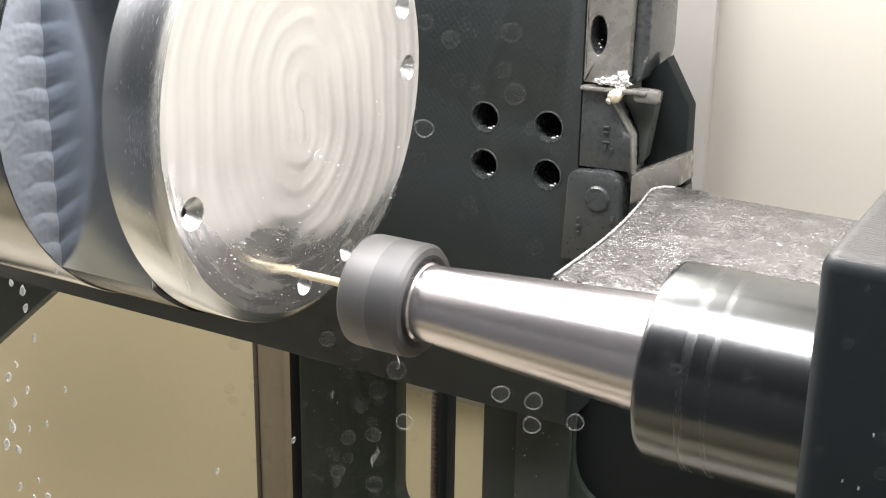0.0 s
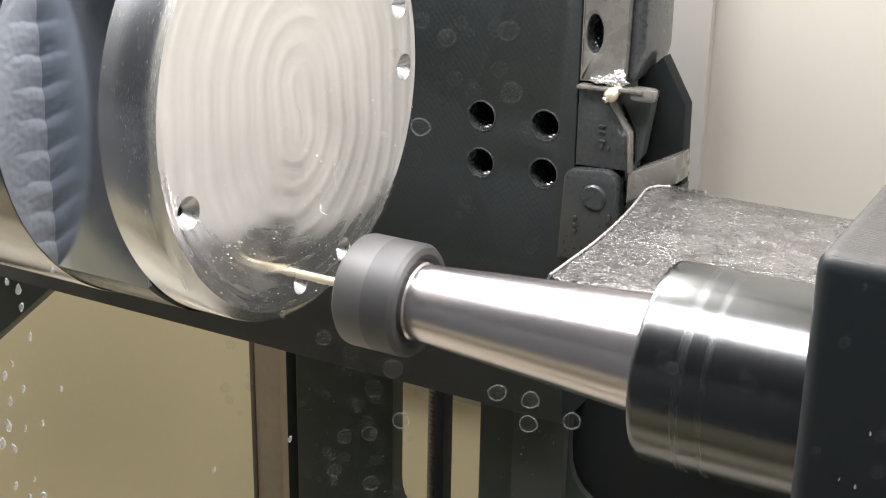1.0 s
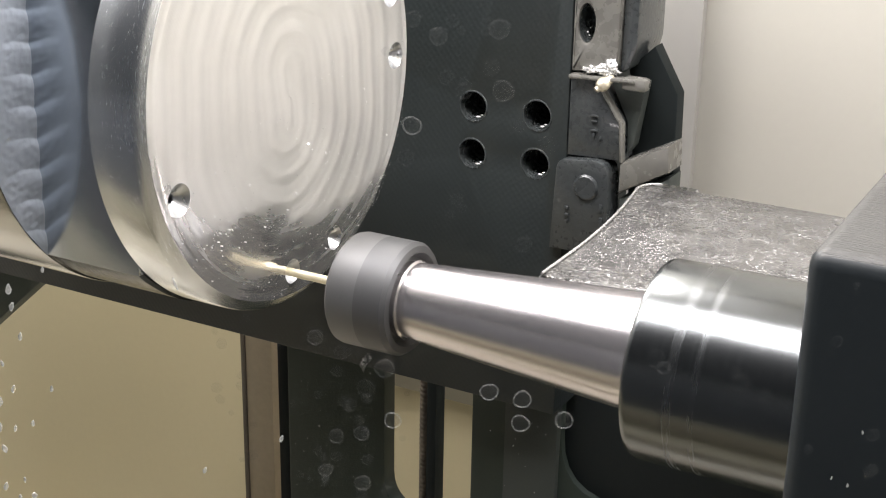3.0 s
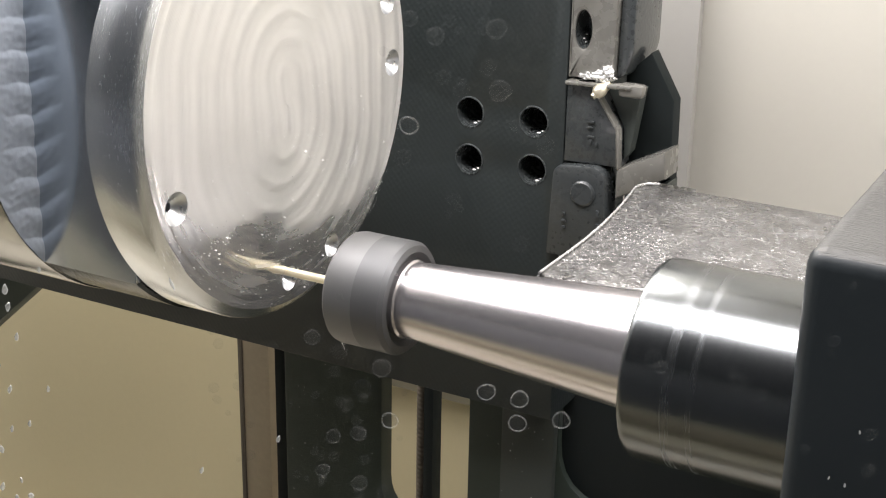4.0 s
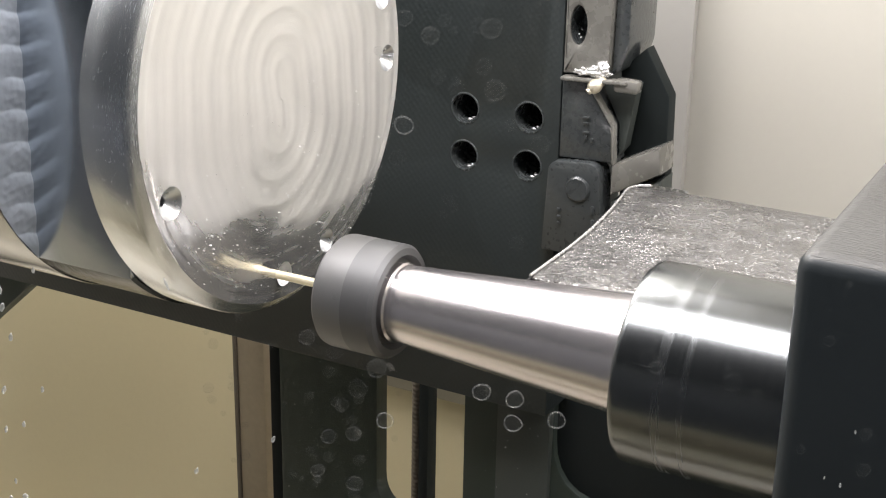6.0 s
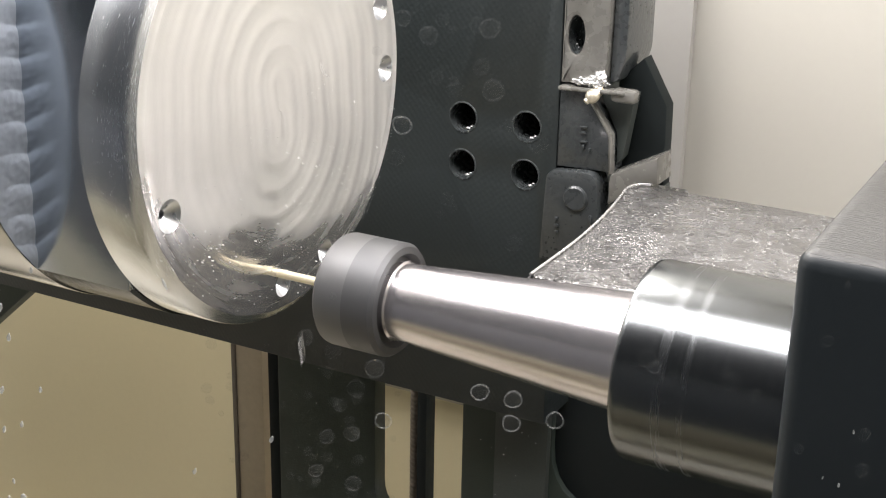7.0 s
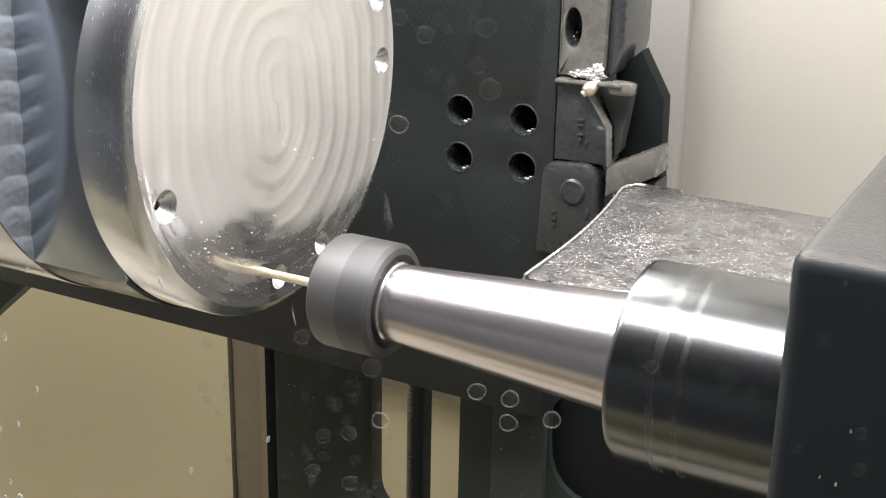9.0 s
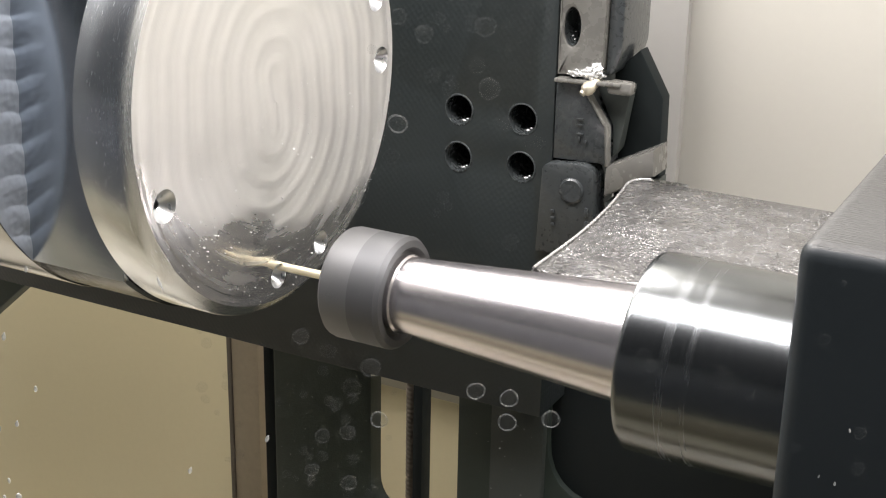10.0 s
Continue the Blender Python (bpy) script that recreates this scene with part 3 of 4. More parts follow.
def build_bracket():
    br = thing("cast_bracket", (0, 0.526, H), "dark grey cast bracket with raised marks bolted beside the plate", "bracket")
    part("gusset", slab("gusset", [(-0.2281, -0.1312), (-0.2175, -0.1300), (-0.2042, -0.1495), (-0.2033, -0.1660), (-0.2281, -0.1668)], [], 0.02, M_GUSSET, 0.0012), br)
    pad = part("pad", slab("pad", rounded([(-0.2312, -0.1680), (-0.2070, -0.1655), (-0.2052, -0.2090), (-0.2330, -0.2090)], [0.005, 0.008, 0, 0]), [], 0.012, M_GUSSET, 0.0012), br, "", (0, -0.004, 0, 0, 0, 0))
    part("boss", revolve("boss", [(0, 0.002), (0, 0.0048), (0.0006, 0.0056), (0.0018, 0.0058)], M_GUSSET, 32), pad, "", (-0.2166, -0.0012, -0.1785, 0, 0, 90))
    bars(pad, [(-0.2250, -0.1890, 0.0018, 0.0016), (-0.2248, -0.1922, 0.0022, 0.0014), (-0.2246, -0.1950, 0.0016, 0.0014), (-0.2092, -0.1870, 0.0016, 0.0040), (-0.2088, -0.1930, 0.0016, 0.0040)], M_GUSSET, -0.0004)
    bars(br, [(-0.2160, -0.1475, 0.0034, 0.0010), (-0.2160, -0.1500, 0.0028, 0.0010), (-0.2158, -0.1540, 0.0034, 0.0010), (-0.2158, -0.1562, 0.0012, 0.0022), (-0.2128, -0.1572, 0.0010, 0.0018)], M_GUSSET, -0.0004)
    block = part("upper_block", slab("upper_block", rounded([(-0.2281, -0.1300), (-0.2075, -0.1275), (-0.2060, -0.020), (-0.2281, -0.020)], [0.001, 0.003, 0, 0]), [[(-0.2220 + 0.0036 * math.cos(k * math.pi / 14), -0.1090 + 0.0080 * math.sin(k * math.pi / 14)) for k in range(28)]], 0.03, M_LIGHTGREY, 0.0015), br, "pale glossy cast block")
    bore = revolve("bore", [(0.0, 0.0036), (0.006, 0.0033), (0.012, 0.0030), (0.0121, 0.0002)], M_RIM, 28, False)
    for v in bore.vertices:
        v.co.z *= 2.2
    part("bore", bore, block, "wet oval bore", (-0.2220, 0.001, -0.1090, 0, 0, 90))
    part("side_block", slab("side_block", rounded([(-0.2072, -0.1290), (-0.2034, -0.1272), (-0.2000, -0.1170), (-0.2002, -0.020), (-0.2060, -0.020)], [0.001, 0.002, 0.003, 0, 0]), [], 0.03, M_GUSSET, 0.0015), br, "", (0, 0.003, 0, 0, 0, 0))
    part("lip", box("lip", (0.0300, 0.006, 0.0019), M_LIGHTGREY, 0.0008), br, "", (-0.2126, -0.0010, -0.1308, 0, -2, 0))
    part("lip_tab", box("lip_tab", (0.0110, 0.007, 0.0056), M_LIGHTGREY, 0.0016), br, "pale rounded tab", (-0.1985, 0.0005, -0.1318, 0, 0, 0))
    # Pale bead paints the light caught by the gusset's bevel.
    part("bevel_highlight", slab("bevel_highlight", [(-0.2181, -0.1302), (-0.2164, -0.1302), (-0.2031, -0.1493), (-0.2022, -0.1665), (-0.2036, -0.1665), (-0.2046, -0.1497)], [], 0.004, M_LIGHTGREY, 0.0006), br, "pale bevelled edge with its highlight painted in", (0, -0.0012, 0, 0, 0, 0))
    rnd = random.Random(3)
    # Pale lumps give the wet lip's glossy highlight a shape.
    for wide, tall, dx, dz in ((0.0052, 0.0024, 0.0, 0.0), (0.0028, 0.0034, 0.0024, 0.0012), (0.0040, 0.0013, -0.0062, -0.0008)):
        bm = bmesh.new()
        bmesh.ops.create_icosphere(bm, subdivisions=4, radius=1)
        for q in bm.verts:
            k = 1 + 0.5 * noise.noise(q.co * 2.2 + Vector((dx * 900, 0, 3))) + 0.25 * noise.noise(q.co * 6.0)
            q.co = Vector((q.co.x * wide * k, q.co.y * 0.0018 * k, q.co.z * tall * k))
        me = bpy.data.meshes.new("splash_highlight")
        bm.to_mesh(me)
        bm.free()
        me.materials.append(M_WETLIP)
        me.shade_smooth()
        part("splash_highlight", me, br, "white splash shaped as the wet lip's highlight", (-0.2118 + dx, -0.0012, -0.1272 + dz, 0, 0, 0))
    # Smaller drops add wet glints round the lip and in the bore.
    for i in range(24):
        bm = bmesh.new()
        bmesh.ops.create_icosphere(bm, subdivisions=2, radius=1)
        k = rnd.uniform(0.0003, 0.0009)
        bmesh.ops.scale(bm, vec=(k * rnd.uniform(0.9, 1.5), k, k * 0.8), verts=bm.verts)
        me = bpy.data.meshes.new("water_drop")
        bm.to_mesh(me)
        bm.free()
        me.materials.append(M_WETLIP)
        me.shade_smooth()
        if i > 20:
            part("water_drop", me, br, "shiny coolant drop added for a glint", (-0.2220 + rnd.uniform(-0.002, 0.002), 0.003, -0.1140 + rnd.uniform(-0.002, 0.003), 0, 0, 0))
            continue
        part("water_drop", me, br, "shiny coolant drop added for a glint", (-0.2125 + rnd.gauss(0, 0.0036), -0.0030 + rnd.uniform(-0.001, 0.002), -0.1275 + rnd.gauss(0, 0.0013), 0, rnd.uniform(-15, 15), 0))
    part("wing", slab("wing", [(-0.2072, -0.1285), (-0.1962, -0.1180), (-0.1848, -0.1375), (-0.1832, -0.2050), (-0.2033, -0.2050)], [], 0.008, M_BLACK, 0.0008), br, "black wing plate", (0, 0.014, 0, 0, 0, 0))
    part("web", slab("web", [(-0.2125, -0.1330), (-0.1960, -0.1320), (-0.2000, -0.1600), (-0.2030, -0.1640), (-0.2036, -0.1500)], [], 0.006, M_GREY, 0.0008), br, "", (0, 0.006, 0, 0, 0, 0))
    part("strut", slab("strut", [(-0.2032, -0.1668), (-0.1818, -0.1557), (-0.1812, -0.1675), (-0.2032, -0.1800)], [], 0.016, M_LIGHTGREY, 0.0012), br, "pale grey diagonal strut", (0, -0.001, 0, 0, 0, 0))
    part("lower_strut", slab("lower_strut", [(-0.2032, -0.1830), (-0.1812, -0.1701), (-0.1811, -0.1915), (-0.2032, -0.2050)], [], 0.014, M_GREY, 0.0012), br, "", (0, 0.001, 0, 0, 0, 0))
    RIDES.append(br)
    nz = thing("coolant_nozzle", (-0.2118, 0.526, H), "small brass coolant nozzle under the bracket lip", "nozzle")
    part("body", revolve("body", [(-0.0036, 0.0006), (-0.0032, 0.0015), (-0.0022, 0.0025), (-0.0006, 0.0030), (0.0010, 0.0028), (0.0022, 0.0022), (0.0050, 0.0020)], M_BRASS, 24), nz, "", (0.0006, -0.004, -0.1326, 0, -35, 50))
    part("tip", revolve("tip", [(-0.0044, 0.0008), (-0.0042, 0.0014), (-0.0030, 0.0015)], M_BRASS, 20), nz, "", (0.0006, -0.004, -0.1326, 0, -35, 50))
    RIDES.append(nz)


build_bracket()

# ---- what the cross slide carries ----
TY, TZ = 0.3790, -0.1777


def build_tool():
    tool = thing("tool_holder", (0, TY, H + TZ), "ground steel taper tool holder with matt grey clamping nut", "tool holder")
    part("clamping_nut", revolve("clamping_nut", [(-0.2438, 0.008), (-0.2438, 0.0180), (-0.2423, 0.0197), (-0.2407, 0.0201), (-0.2312, 0.0201)], M_NUT, 128), tool, "matt grey steel clamping nut")
    part("nut_collar", revolve("nut_collar", [(-0.2312, 0.010), (-0.2312, 0.0201), (-0.2208, 0.0201), (-0.2192, 0.0189), (-0.2189, 0.0166), (-0.2216, 0.0150), (-0.2216, 0.0120)], M_SATIN, 128), tool, "satin grey collar")
    part("taper", revolve("taper", [(-0.2300, 0.0128), (-0.2200, 0.0134), (-0.2186, 0.0140), (-0.2180, 0.0133), (-0.2130, 0.0136), (-0.1260, 0.0202)], M_STEEL, 128), tool, "bright ground taper")
    part("flange", revolve("flange", [(-0.1303, 0.010), (-0.1303, 0.0308), (-0.1298, 0.0317), (-0.1288, 0.0322), (-0.1280, 0.0323), (-0.1165, 0.0323)], M_FLANGE, 160, False), tool, "polished dark steel flange", (0, 0, -0.0008, 0, 0, 0))
    for a, b, mat in ((-0.1165, -0.1135, M_BAND), (-0.1135, -0.1085, M_FLANGE), (-0.1085, -0.1065, M_BAND), (-0.1065, -0.0650, M_FLANGE)):
        part("ground_band", revolve("ground_band", [(a, 0.0323), (b, 0.0323)], mat, 160, False), tool, "ground band", (0, 0, -0.0008, 0, 0, 0))
    part("cutter", revolve("cutter", [(XD - 0.0060, 0.0003), (XD - 0.0060, 0.0015), (XD + 0.004, 0.0016), (XD + 0.005, 0.0016), (-0.2380, 0.0016)], M_TIN, 24), tool, "thin pale gold coated cutter")
    SLIDES.append(tool)


build_tool()


def build_spindle():
    sp = thing("spindle_head", (0, TY, H + TZ), "black spindle housing with wet grey cover", "spindle head")
    shell = box("housing", (0.40, 0.128, 0.303), M_HOUSING, 0.005, 4)
    shell.materials.append(M_TOP_SHEEN)
    # Upward faces take a paler black: the wet top's sheen as colour.
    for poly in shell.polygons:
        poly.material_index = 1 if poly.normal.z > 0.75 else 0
    part("housing", shell, sp, "black painted housing, wet top coloured paler for its sheen", (0.1275, 0.0, -0.0850, 0, 0, 0))
    me = slab("cover", rounded([(-0.1735, 0.0060), (-0.1735, 0.050), (-0.1830, 0.121), (0.30, 0.117), (0.30, 0.0165), (-0.1320, 0.0165), (-0.1320, 0.0090)], [0.001, 0.06, 0.012, 0.01, 0.001, 0.001, 0.001]), [], 0.002, M_WET, 0.0006)
    for v in me.vertices:
        x, y, z = v.co
        v.co = (1.037 * x, 1.037 * z + 0.0141, -y)
    me.flip_normals()
    part("cover", me, sp, "grey sheet cover wet with coolant drops", (0, 0, 0.0105, 0, 0, 0))
    # Bright rod laid along the cover in place of its edge highlight.
    path = [(-0.1737, 0.0060 + 0.001 * i) for i in range(25)]
    for i in range(1, 13):
        t = i / 12
        path.append((-0.1737 * (1 - t) ** 2 - 2 * 0.1740 * t * (1 - t) - 0.1815 * t ** 2, 0.0310 + 0.080 * t))
    path += [(-0.1812, 0.1150), (-0.1790, 0.1190), (-0.1750, 0.1208), (-0.1600, 0.1208)]
    v, f = [], []
    for i, (x, y) in enumerate(path):
        for k in range(8):
            a = 2 * math.pi * k / 8
            v.append((1.037 * x + 0.0005 * math.cos(a), 1.037 * y + 0.0141, 0.0110 + 0.0006 * math.sin(a)))
    for i in range(len(path) - 1):
        for k in range(8):
            f.append((i * 8 + k, i * 8 + (k + 1) % 8, i * 8 + 8 + (k + 1) % 8, i * 8 + 8 + k))
    part("edge_highlight", mesh_from("edge_highlight", v, f, M_WETLIP, True), sp, "bright rod for the highlight on the wet sheet edge")
    rnd = random.Random(12)
    # Drops added for the bright marks on the wet top.
    for i in range(16):
        bm = bmesh.new()
        bmesh.ops.create_icosphere(bm, subdivisions=2, radius=rnd.uniform(0.0004, 0.0010))
        bmesh.ops.scale(bm, vec=(rnd.uniform(0.8, 1.6), 1.0, 0.5), verts=bm.verts)
        me = bpy.data.meshes.new("water_drop")
        bm.to_mesh(me)
        bm.free()
        me.materials.append(M_WETLIP)
        me.shade_smooth()
        part("water_drop", me, sp, "shiny coolant drop added for a glint", (rnd.uniform(-0.055, 0.03), rnd.uniform(-0.045, 0.045), 0.0666, 0, 0, rnd.uniform(0, 90)))
    SLIDES.append(sp)


build_spindle()

# ---- chips and drops ----


def chip_mesh(name, length, width, seed, mat):
    """A thin curled sliver."""
    rnd = random.Random(seed)
    v, f = [], []
    n = 6
    curl = rnd.uniform(0.4, 1.6)
    for i in range(n + 1):
        t = i / n - 0.5
        w = width * (1 - abs(2 * t) ** 2.5 * 0.8) * rnd.uniform(0.8, 1.2) / 2
        c = Vector((t * length, curl * length * t * t, 0.15 * length * math.sin(t * 4)))
        tw = t * rnd.uniform(0.5, 2.5)
        d = Vector((0, math.sin(tw), math.cos(tw))) * w
        e = Vector((0, math.cos(tw), -math.sin(tw))) * width * 0.12
        v += [c - d - e, c + d - e, c + d + e, c - d + e]
    for i in range(n):
        a, b = i * 4, i * 4 + 4
        f += [(a + k, a + (k + 1) % 4, b + (k + 1) % 4, b + k) for k in range(4)]
    f += [(0, 1, 2, 3), (n * 4, n * 4 + 1, n * 4 + 2, n * 4 + 3)]
    return mesh_from(name, v, f, mat)


def shard(v, f, c, size, rnd):
    """Adds one tiny uneven double pyramid round c."""
    at = len(v)
    m = Euler((rnd.uniform(0, 6), rnd.uniform(0, 6), rnd.uniform(0, 6))).to_matrix()
    pts = [Vector((1, 0, 0)), Vector((-1, 0.2, 0)), Vector((0, 1.3, 0.2)), Vector((0.1, -1.1, 0)), Vector((0, 0.1, 0.9)), Vector((0, 0, -0.8))]
    v += [c + m @ (p * size * rnd.uniform(0.6, 1.3)) for p in pts]
    f += [(at + i, at + j, at + k) for i, j, k in ((0, 2, 4), (2, 1, 4), (1, 3, 4), (3, 0, 4), (2, 0, 5), (1, 2, 5), (3, 1, 5), (0, 3, 5))]


def build_face_chips():
    """Swarf that clings to the wet face of the disc."""
    rnd = random.Random(5)
    v, f = [], []
    spots = []
    while len(spots) < 480:
        a = rnd.uniform(-175, 10)
        r = rnd.uniform(0.012, 0.077)
        y, z = r * math.cos(radians(a)), r * math.sin(radians(a))
        keep = 0.16 + 0.75 * max(0.0, min(1.0, (-z - 0.015) / 0.03)) * (0.35 + 0.65 * min(1, r / 0.06))
        if rnd.random() < keep:
            spots.append((y, z, rnd.uniform(0.00007, 0.00016) * (2.6 if rnd.random() < 0.07 else 1)))
    for k in range(26):
        spots.append((-0.0465 + rnd.gauss(0, 0.004), -0.0440 + rnd.gauss(0, 0.004), rnd.uniform(0.00014, 0.00042)))
    for k in range(150):
        a = radians(rnd.uniform(-52, -14))
        r = rnd.uniform(0.0735, 0.0788)
        spots.append((r * math.cos(a), r * math.sin(a), rnd.uniform(0.00007, 0.00016)))
    for y, z, size in spots:
        shard(v, f, Vector((size * 0.55, y, z)), size, rnd)
    ob = tagged(new("metal_chips", mesh_from("metal_chips", v, f, M_CHIP)), "tiny bright aluminium chips stuck to the disc", "chips", kind="stuff")
    ob.matrix_world = pose(XD, YD, H + ZD)
    RIDES.append(ob)


def build_column_chips():
    """Specks of swarf on the wet casting and in its pocket."""
    rnd = random.Random(31)
    v, f = [], []
    for i in range(130):
        x, z, size = rnd.uniform(-0.395, -0.15), rnd.uniform(-0.40, -0.297), rnd.uniform(0.00010, 0.00024) * (1.8 if rnd.random() < 0.08 else 1)
        if -0.337 < x < -0.282:
            continue
        shard(v, f, Vector((x, (0.0313 if x > -0.232 else 0.0213 if -0.264 < x < -0.235 else 0.0248) - size * 0.4, z)), size, rnd)
    ob = tagged(new("metal_chips", mesh_from("metal_chips", v, f, M_CHIP)), "tiny bright aluminium chips on the dark casting", "chips", kind="stuff")
    ob.matrix_world = pose(0, 0.526, H)
    RIDES.append(ob)


build_face_chips()
build_column_chips()


def film_material(name, white, rough):
    """Milky film for drop blur and drips; the share that shows through is fixed."""
    m = bpy.data.materials.new(name)
    m.use_nodes = True
    n, l = m.node_tree.nodes, m.node_tree.links
    b = n["Principled BSDF"]
    b.inputs["Base Color"].default_value = (0.8, 0.82, 0.8, 1)
    b.inputs["Roughness"].default_value = rough
    tc, no, mr = n.new("ShaderNodeTexCoord"), n.new("ShaderNodeTexNoise"), n.new("ShaderNodeMapRange")
    no.inputs["Scale"].default_value = 2500
    l.new(tc.outputs["Object"], no.inputs["Vector"])
    l.new(no.outputs["Fac"], mr.inputs["Value"])
    mr.inputs["To Min"].default_value, mr.inputs["To Max"].default_value = white * 0.6, white * 1.4
    l.new(mr.outputs[0], b.inputs["Alpha"])
    return m


DROPS = [(-0.0424, -0.055, 0.00084, 0.9), (-0.0466, -0.0564, 0.00086, 0.75), (-0.0465, -0.054, 0.00086, 0.75), (-0.0498, -0.0541, 0.00087, 0.8),
        (-0.0581, -0.0306, 0.00089, 0.75), (-0.0494, -0.0264, 0.00094, 0.5), (-0.0556, -0.0225, 0.00081, 0.4), (-0.0599, -0.0596, 0.00086, 0.9), (-0.0587,
        -0.0336, 0.00085, 0.25), (-0.0499, -0.0213, 0.00093, 0.35), (-0.051, -0.0212, 0.00079, 0.3), (-0.0686, -0.053, 0.00082, 0.4), (-0.0655, -0.0538,
        0.00086, 0.3), (-0.0608, -0.0544, 0.00096, 0.6), (-0.0663, -0.063, 0.00083, 0.4), (-0.0634, -0.0619, 0.00082, 0.35), (-0.0676, -0.0671, 0.00079,
        0.35), (-0.0633, -0.0673, 0.00083, 0.35), (-0.0344, -0.0472, 0.00085, 0.3), (-0.0272, -0.0476, 0.00082, 0.25), (-0.053, -0.0268, 0.00076, 0.25),
        (-0.0451, -0.0304, 0.00084, 0.2), (-0.0581, -0.0213, 0.00072, 0.5), (-0.0629, -0.057, 0.00097, 0.25), (-0.0647, -0.0592, 0.00076, 0.2)]
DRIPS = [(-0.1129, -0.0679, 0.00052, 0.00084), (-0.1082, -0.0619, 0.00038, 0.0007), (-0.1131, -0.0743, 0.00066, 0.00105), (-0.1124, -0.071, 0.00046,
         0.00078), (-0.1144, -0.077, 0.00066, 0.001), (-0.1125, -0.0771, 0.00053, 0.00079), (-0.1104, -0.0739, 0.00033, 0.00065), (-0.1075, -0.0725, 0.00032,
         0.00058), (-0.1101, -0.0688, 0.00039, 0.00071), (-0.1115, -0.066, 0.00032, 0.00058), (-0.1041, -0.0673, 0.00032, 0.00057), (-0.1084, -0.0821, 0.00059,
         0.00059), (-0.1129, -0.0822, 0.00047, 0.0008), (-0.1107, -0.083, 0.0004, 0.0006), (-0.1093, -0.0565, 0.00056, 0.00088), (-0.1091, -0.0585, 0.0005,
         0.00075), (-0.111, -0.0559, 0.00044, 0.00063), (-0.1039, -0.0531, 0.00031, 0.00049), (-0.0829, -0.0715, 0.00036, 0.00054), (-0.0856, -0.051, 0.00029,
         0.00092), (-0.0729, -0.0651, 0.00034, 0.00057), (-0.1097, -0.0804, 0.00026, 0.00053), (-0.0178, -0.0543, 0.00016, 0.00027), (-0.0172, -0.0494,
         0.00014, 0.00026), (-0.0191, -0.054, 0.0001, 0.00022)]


def build_drops():
    """Blur discs of drops on the door's window plane: milky film with thicker rim."""
    group = "drops on the window"
    films = [film_material("blur_film", w, 0.5) for w in (0.048, 0.09, 0.11)]
    rims = [film_material("blur_rim", w, 0.35) for w in (0.014, 0.038, 0.14)]
    drip = film_material("white_drip", 0.34, 0.3)
    rnd = random.Random(9)
    window = tagged(new("window_1", slab("window_1", rounded([(-0.50, H - 0.10), (0.36, H - 0.10), (0.36, H + 0.36), (-0.50, H + 0.36)], [0.03] * 4),
                                         [rounded([(-0.49, H - 0.09), (0.35, H - 0.09), (0.35, H + 0.35), (-0.49, H + 0.35)], [0.02] * 4)], 0.012, M_BLACK)),
                    "window opening with black rubber frame and blurred coolant drops", "window", kind="structure")
    window.matrix_world = pose(0, 0.09, 0)
    spots = list(DROPS) + [(-0.0164, -0.0494, 0.00057, 0.3), (-0.0162, -0.0525, 0.00062, 0.2), (-0.0277, -0.0468, 0.00046, 0.2), (-0.0252, -0.0483, 0.00064, 0.2), (-0.0191, -0.0375, 0.0003, 0.3), (-0.02, -0.0423, 0.00052, 0.2), (-0.0212, -0.052, 0.00045, 0.2), (-0.0337, -0.0478, 0.00061, 0.6)]
    for i in range(44):
        spots.append((rnd.uniform(-0.083, -0.058), rnd.uniform(-0.069, -0.047), rnd.uniform(0.0003, 0.00068), 0.2))
    for i in range(14):
        spots.append((rnd.uniform(-0.062, -0.046), rnd.uniform(-0.040, -0.020), rnd.uniform(0.0004, 0.0008), 0.2))
    for x, z, r, a in spots:
        k = 0 if a < 0.35 else 1 if a < 0.7 else 2
        n = 28
        e, g = rnd.uniform(0.86, 1.0), rnd.uniform(0, 3.14)
        v, f = [], []
        for lay, (rad, dy) in enumerate(((0.0, -0.00012), (0.5, -0.0001), (0.9, -0.00004), (0.9, 0.0))):
            for i in range(n):
                t = 2 * math.pi * i / n
                px, pz = r * rad * math.cos(t), r * rad * e * math.sin(t)
                v.append((px * math.cos(g) - pz * math.sin(g), dy, px * math.sin(g) + pz * math.cos(g)))
        for lay in range(2):
            for i in range(n):
                j = (i + 1) % n
                f.append((lay * n + i, lay * n + j, (lay + 1) * n + j, (lay + 1) * n + i))
        drop = part("drop_blur", mesh_from("drop_blur", v, f, films[k], True), window, "", (x, 0.01, H + z, 0, 0, rnd.uniform(20, 38)))
        v, f = [], []
        for i in range(n):
            t = 2 * math.pi * i / n
            wob = 1 + 0.03 * math.sin(3 * t + g)
            for q in range(6):
                w = 2 * math.pi * q / 6
                rr = r * (0.93 + 0.09 * math.cos(w)) * wob
                px, pz = rr * math.cos(t), rr * e * math.sin(t)
                v.append((px * math.cos(g) - pz * math.sin(g), r * 0.05 * math.sin(w), px * math.sin(g) + pz * math.cos(g)))
        for i in range(n):
            for q in range(6):
                j, p = (i + 1) % n, (q + 1) % 6
                f.append((i * 6 + q, j * 6 + q, j * 6 + p, i * 6 + p))
        part("rim", mesh_from("rim", v, f, rims[k], True), drop)
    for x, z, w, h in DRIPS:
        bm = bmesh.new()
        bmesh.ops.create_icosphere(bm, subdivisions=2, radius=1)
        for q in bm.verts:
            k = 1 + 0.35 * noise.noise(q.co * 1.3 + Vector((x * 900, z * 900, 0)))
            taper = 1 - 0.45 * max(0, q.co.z)
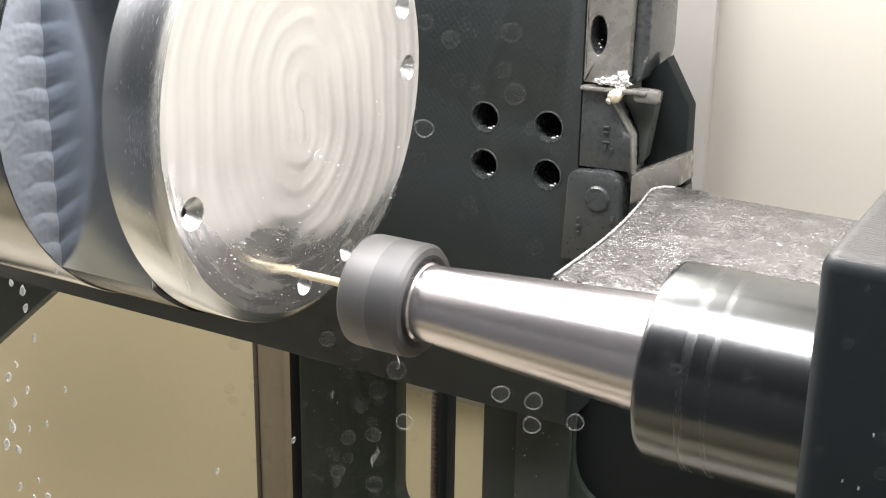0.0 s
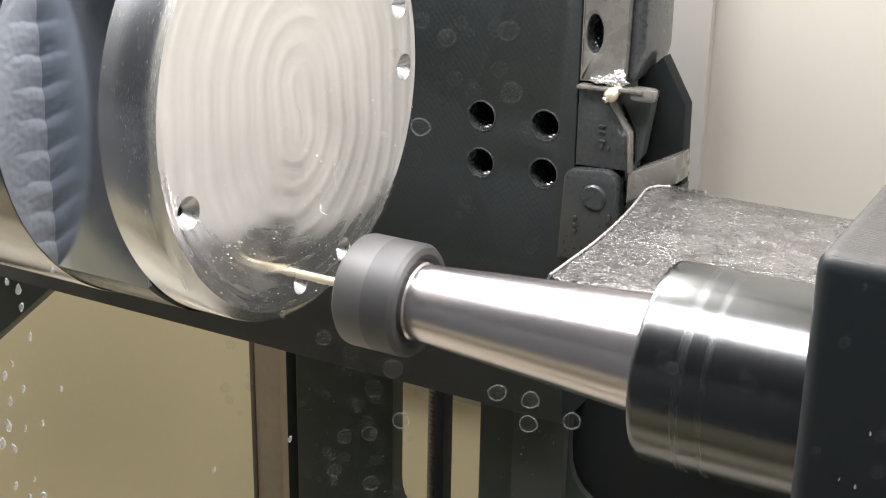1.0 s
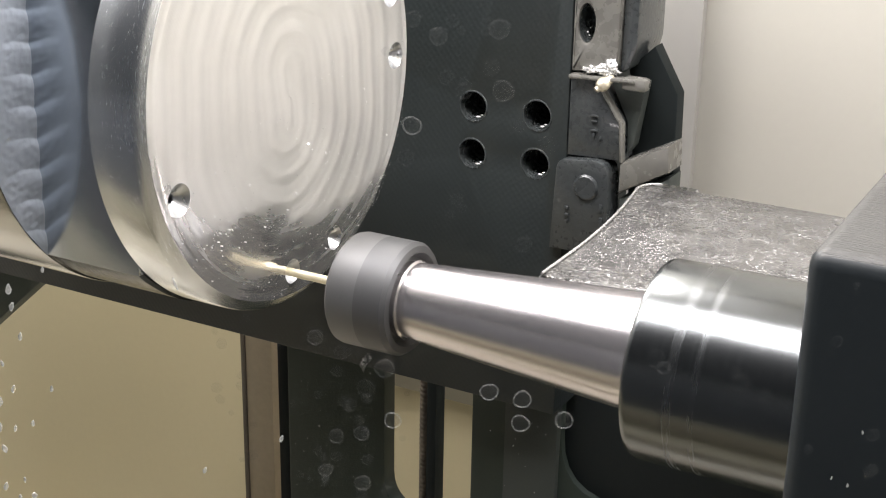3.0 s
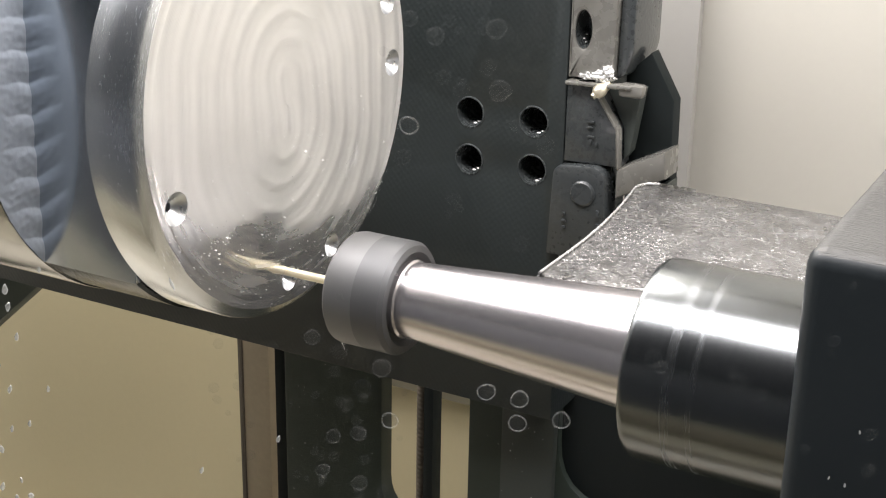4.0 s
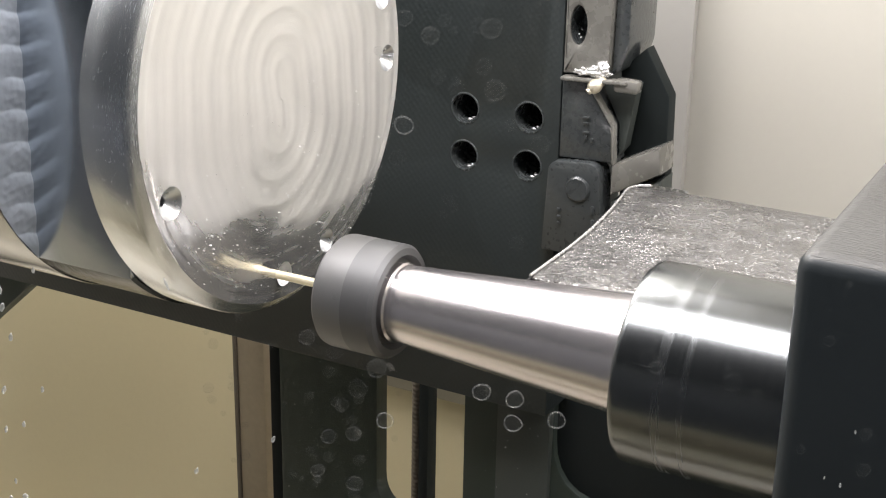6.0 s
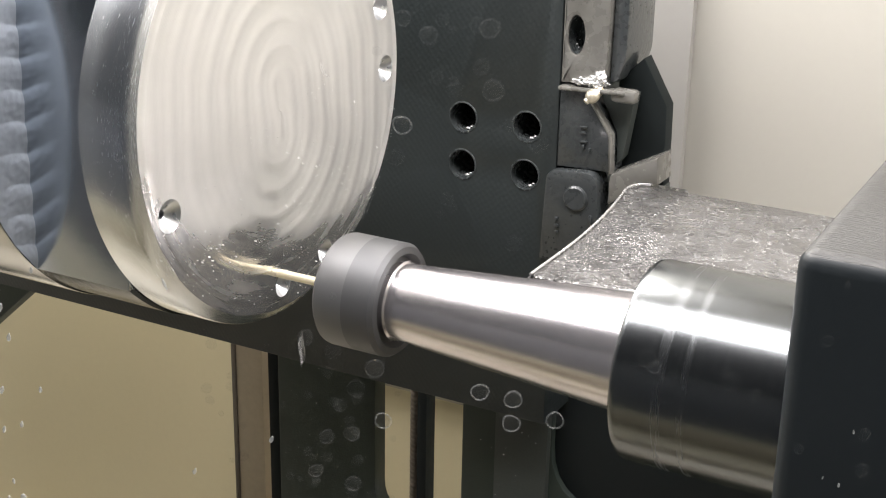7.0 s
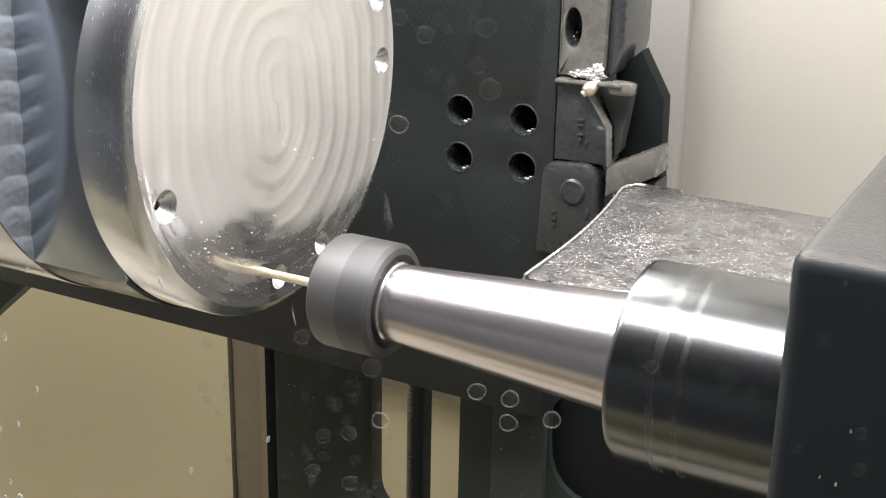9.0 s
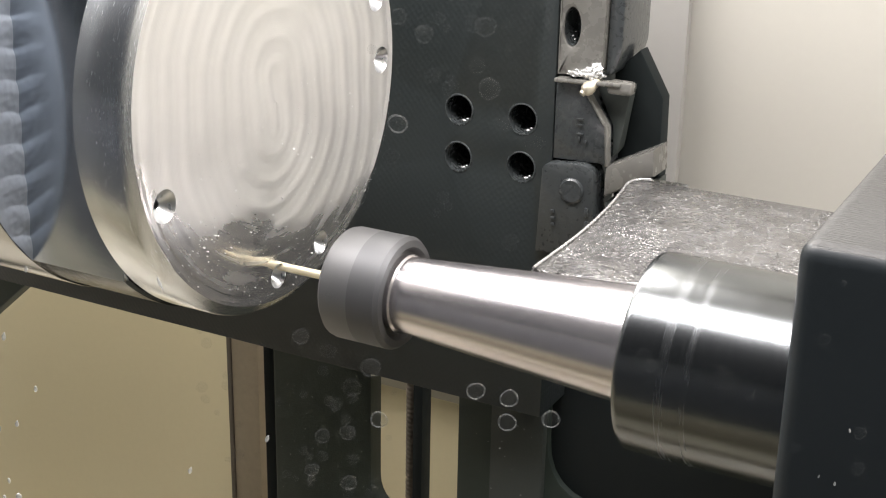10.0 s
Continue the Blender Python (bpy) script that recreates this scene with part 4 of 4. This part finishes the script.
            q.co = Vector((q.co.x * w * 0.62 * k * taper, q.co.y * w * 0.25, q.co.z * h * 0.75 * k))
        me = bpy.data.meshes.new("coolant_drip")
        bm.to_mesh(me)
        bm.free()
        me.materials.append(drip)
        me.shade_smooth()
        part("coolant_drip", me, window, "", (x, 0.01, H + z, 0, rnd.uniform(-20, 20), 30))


build_drops()

FLYING = []


def build_flying_chips():
    rnd = random.Random(21)
    shapes = [chip_mesh("flying_chip", rnd.uniform(0.0028, 0.0070), rnd.uniform(0.0004, 0.0007), 40 + i, M_CHIP) for i in range(8)]
    for i in range(290):
        ob = tagged(new("flying_chip", shapes[i % 8]), "thin curled bright aluminium chip thrown off the cutter", "metal chip", "chips thrown off the cutter")
        t0 = i * 10.0 / 290 - 0.25 + rnd.uniform(-0.05, 0.05)
        way = rnd.choice((-1, -1, 1))
        speed = Vector((rnd.uniform(0.0, 0.45), rnd.uniform(-0.25, 0.25), rnd.uniform(-0.45, 0.1) if way < 0 else rnd.uniform(0.5, 1.3)))
        FLYING.append((ob, t0, speed, Euler((rnd.uniform(0, 6), rnd.uniform(0, 6), rnd.uniform(0, 6)))))
        ob.matrix_world = pose(XD - 0.008, TY, H + TZ)


build_flying_chips()

# ---- motion ----
# The tool works round a small spiral: seconds, radius in mm, angle in degrees, and the centre's height and depth in mm.
SPIRAL = [(0, 2.33, 170, 2.35, -0.2), (0.5, 2.3, 363, 2.6, 0.3), (1, 2.7, 560, 2.49, 0.15), (1.5, 1.95, 724, 2.4, 0.4), (2, 2.5, 958, 2.4, 0.25),
          (2.5, 1.6, 1190, 2.5, 0.25), (4.0, 1.4, 1937, 2.05, -0.6), (4.38, 1.4, 2160, 1.81, -0.95), (4.67, 1.4, 2340, 1.77, -1.06),
          (4.89, 1.4, 2520, 1.9, -1.25), (5.15, 1.4, 2700, 1.97, -1.44), (5.4, 1.4, 2880, 2.06, -1.55), (5.7, 1.6, 3070, 2.23, -1.37),
          (6.8, 4.3, 3406, 2.49, 0.42), (7, 4.4, 3447, 2.52, 0.5), (7.5, 4.72, 3553, 2.42, 0.63), (8, 4.35, 3650, 2.54, 1.1),
          (8.5, 4.4, 3754, 2.45, 0.66), (9, 3.85, 3853, 2.52, 0.35), (9.5, 4.35, 3953, 2.57, 0.9), (10, 3.75, 4067, 2.52, 0.9)]


def spiral(t):
    ts = [q[0] for q in SPIRAL]
    r, a, up, back = (float(np.interp(t, ts, [q[k] for q in SPIRAL])) for k in (1, 2, 3, 4))
    return 0.001 * (r * math.sin(radians(a)) + back), 0.001 * (r * math.cos(radians(a)) + up)


def motions():
    steps = [i / 10 for i in range(101)]
    for ob in RIDES:
        x, y, z = ob.location
        walk(ob, [(t, pose(x, y, z + spiral(t)[1])) for t in steps])
    for ob in SLIDES:
        x, y, z = ob.location
        walk(ob, [(t, pose(x, y + spiral(t)[0], z)) for t in steps])
    # A chip waits in the cut, flies off in a falling arc and comes to rest on the floor.
    for ob, t0, speed, turn in FLYING:
        start = Vector((XD + 0.001, TY, H + TZ))
        rest = Vector((XD - 0.008, TY, H + TZ))
        rows = [(0.0, rest)] if t0 > 0.05 else []
        if t0 > 0.15:
            rows.append((t0 - 0.04, rest))
        t = max(t0, 0.0)
        while t < 10.0:
            d = t - t0
            p = start + speed * d + Vector((0, 0, -4.9 * d * d))
            p.x = max(p.x, XD + 0.0012)
            if p.z < 0.003:
                p.z = 0.003
            rows.append((t, p))
            if p.z <= 0.003:
                break
            t += 0.05
        last = rows[-1][1]
        if rows[-1][0] < 10.0:
            rows.append((10.0, last))
        walk(ob, [(t, Matrix.Translation(p) @ turn.to_matrix().to_4x4()) for t, p in rows])


motions()
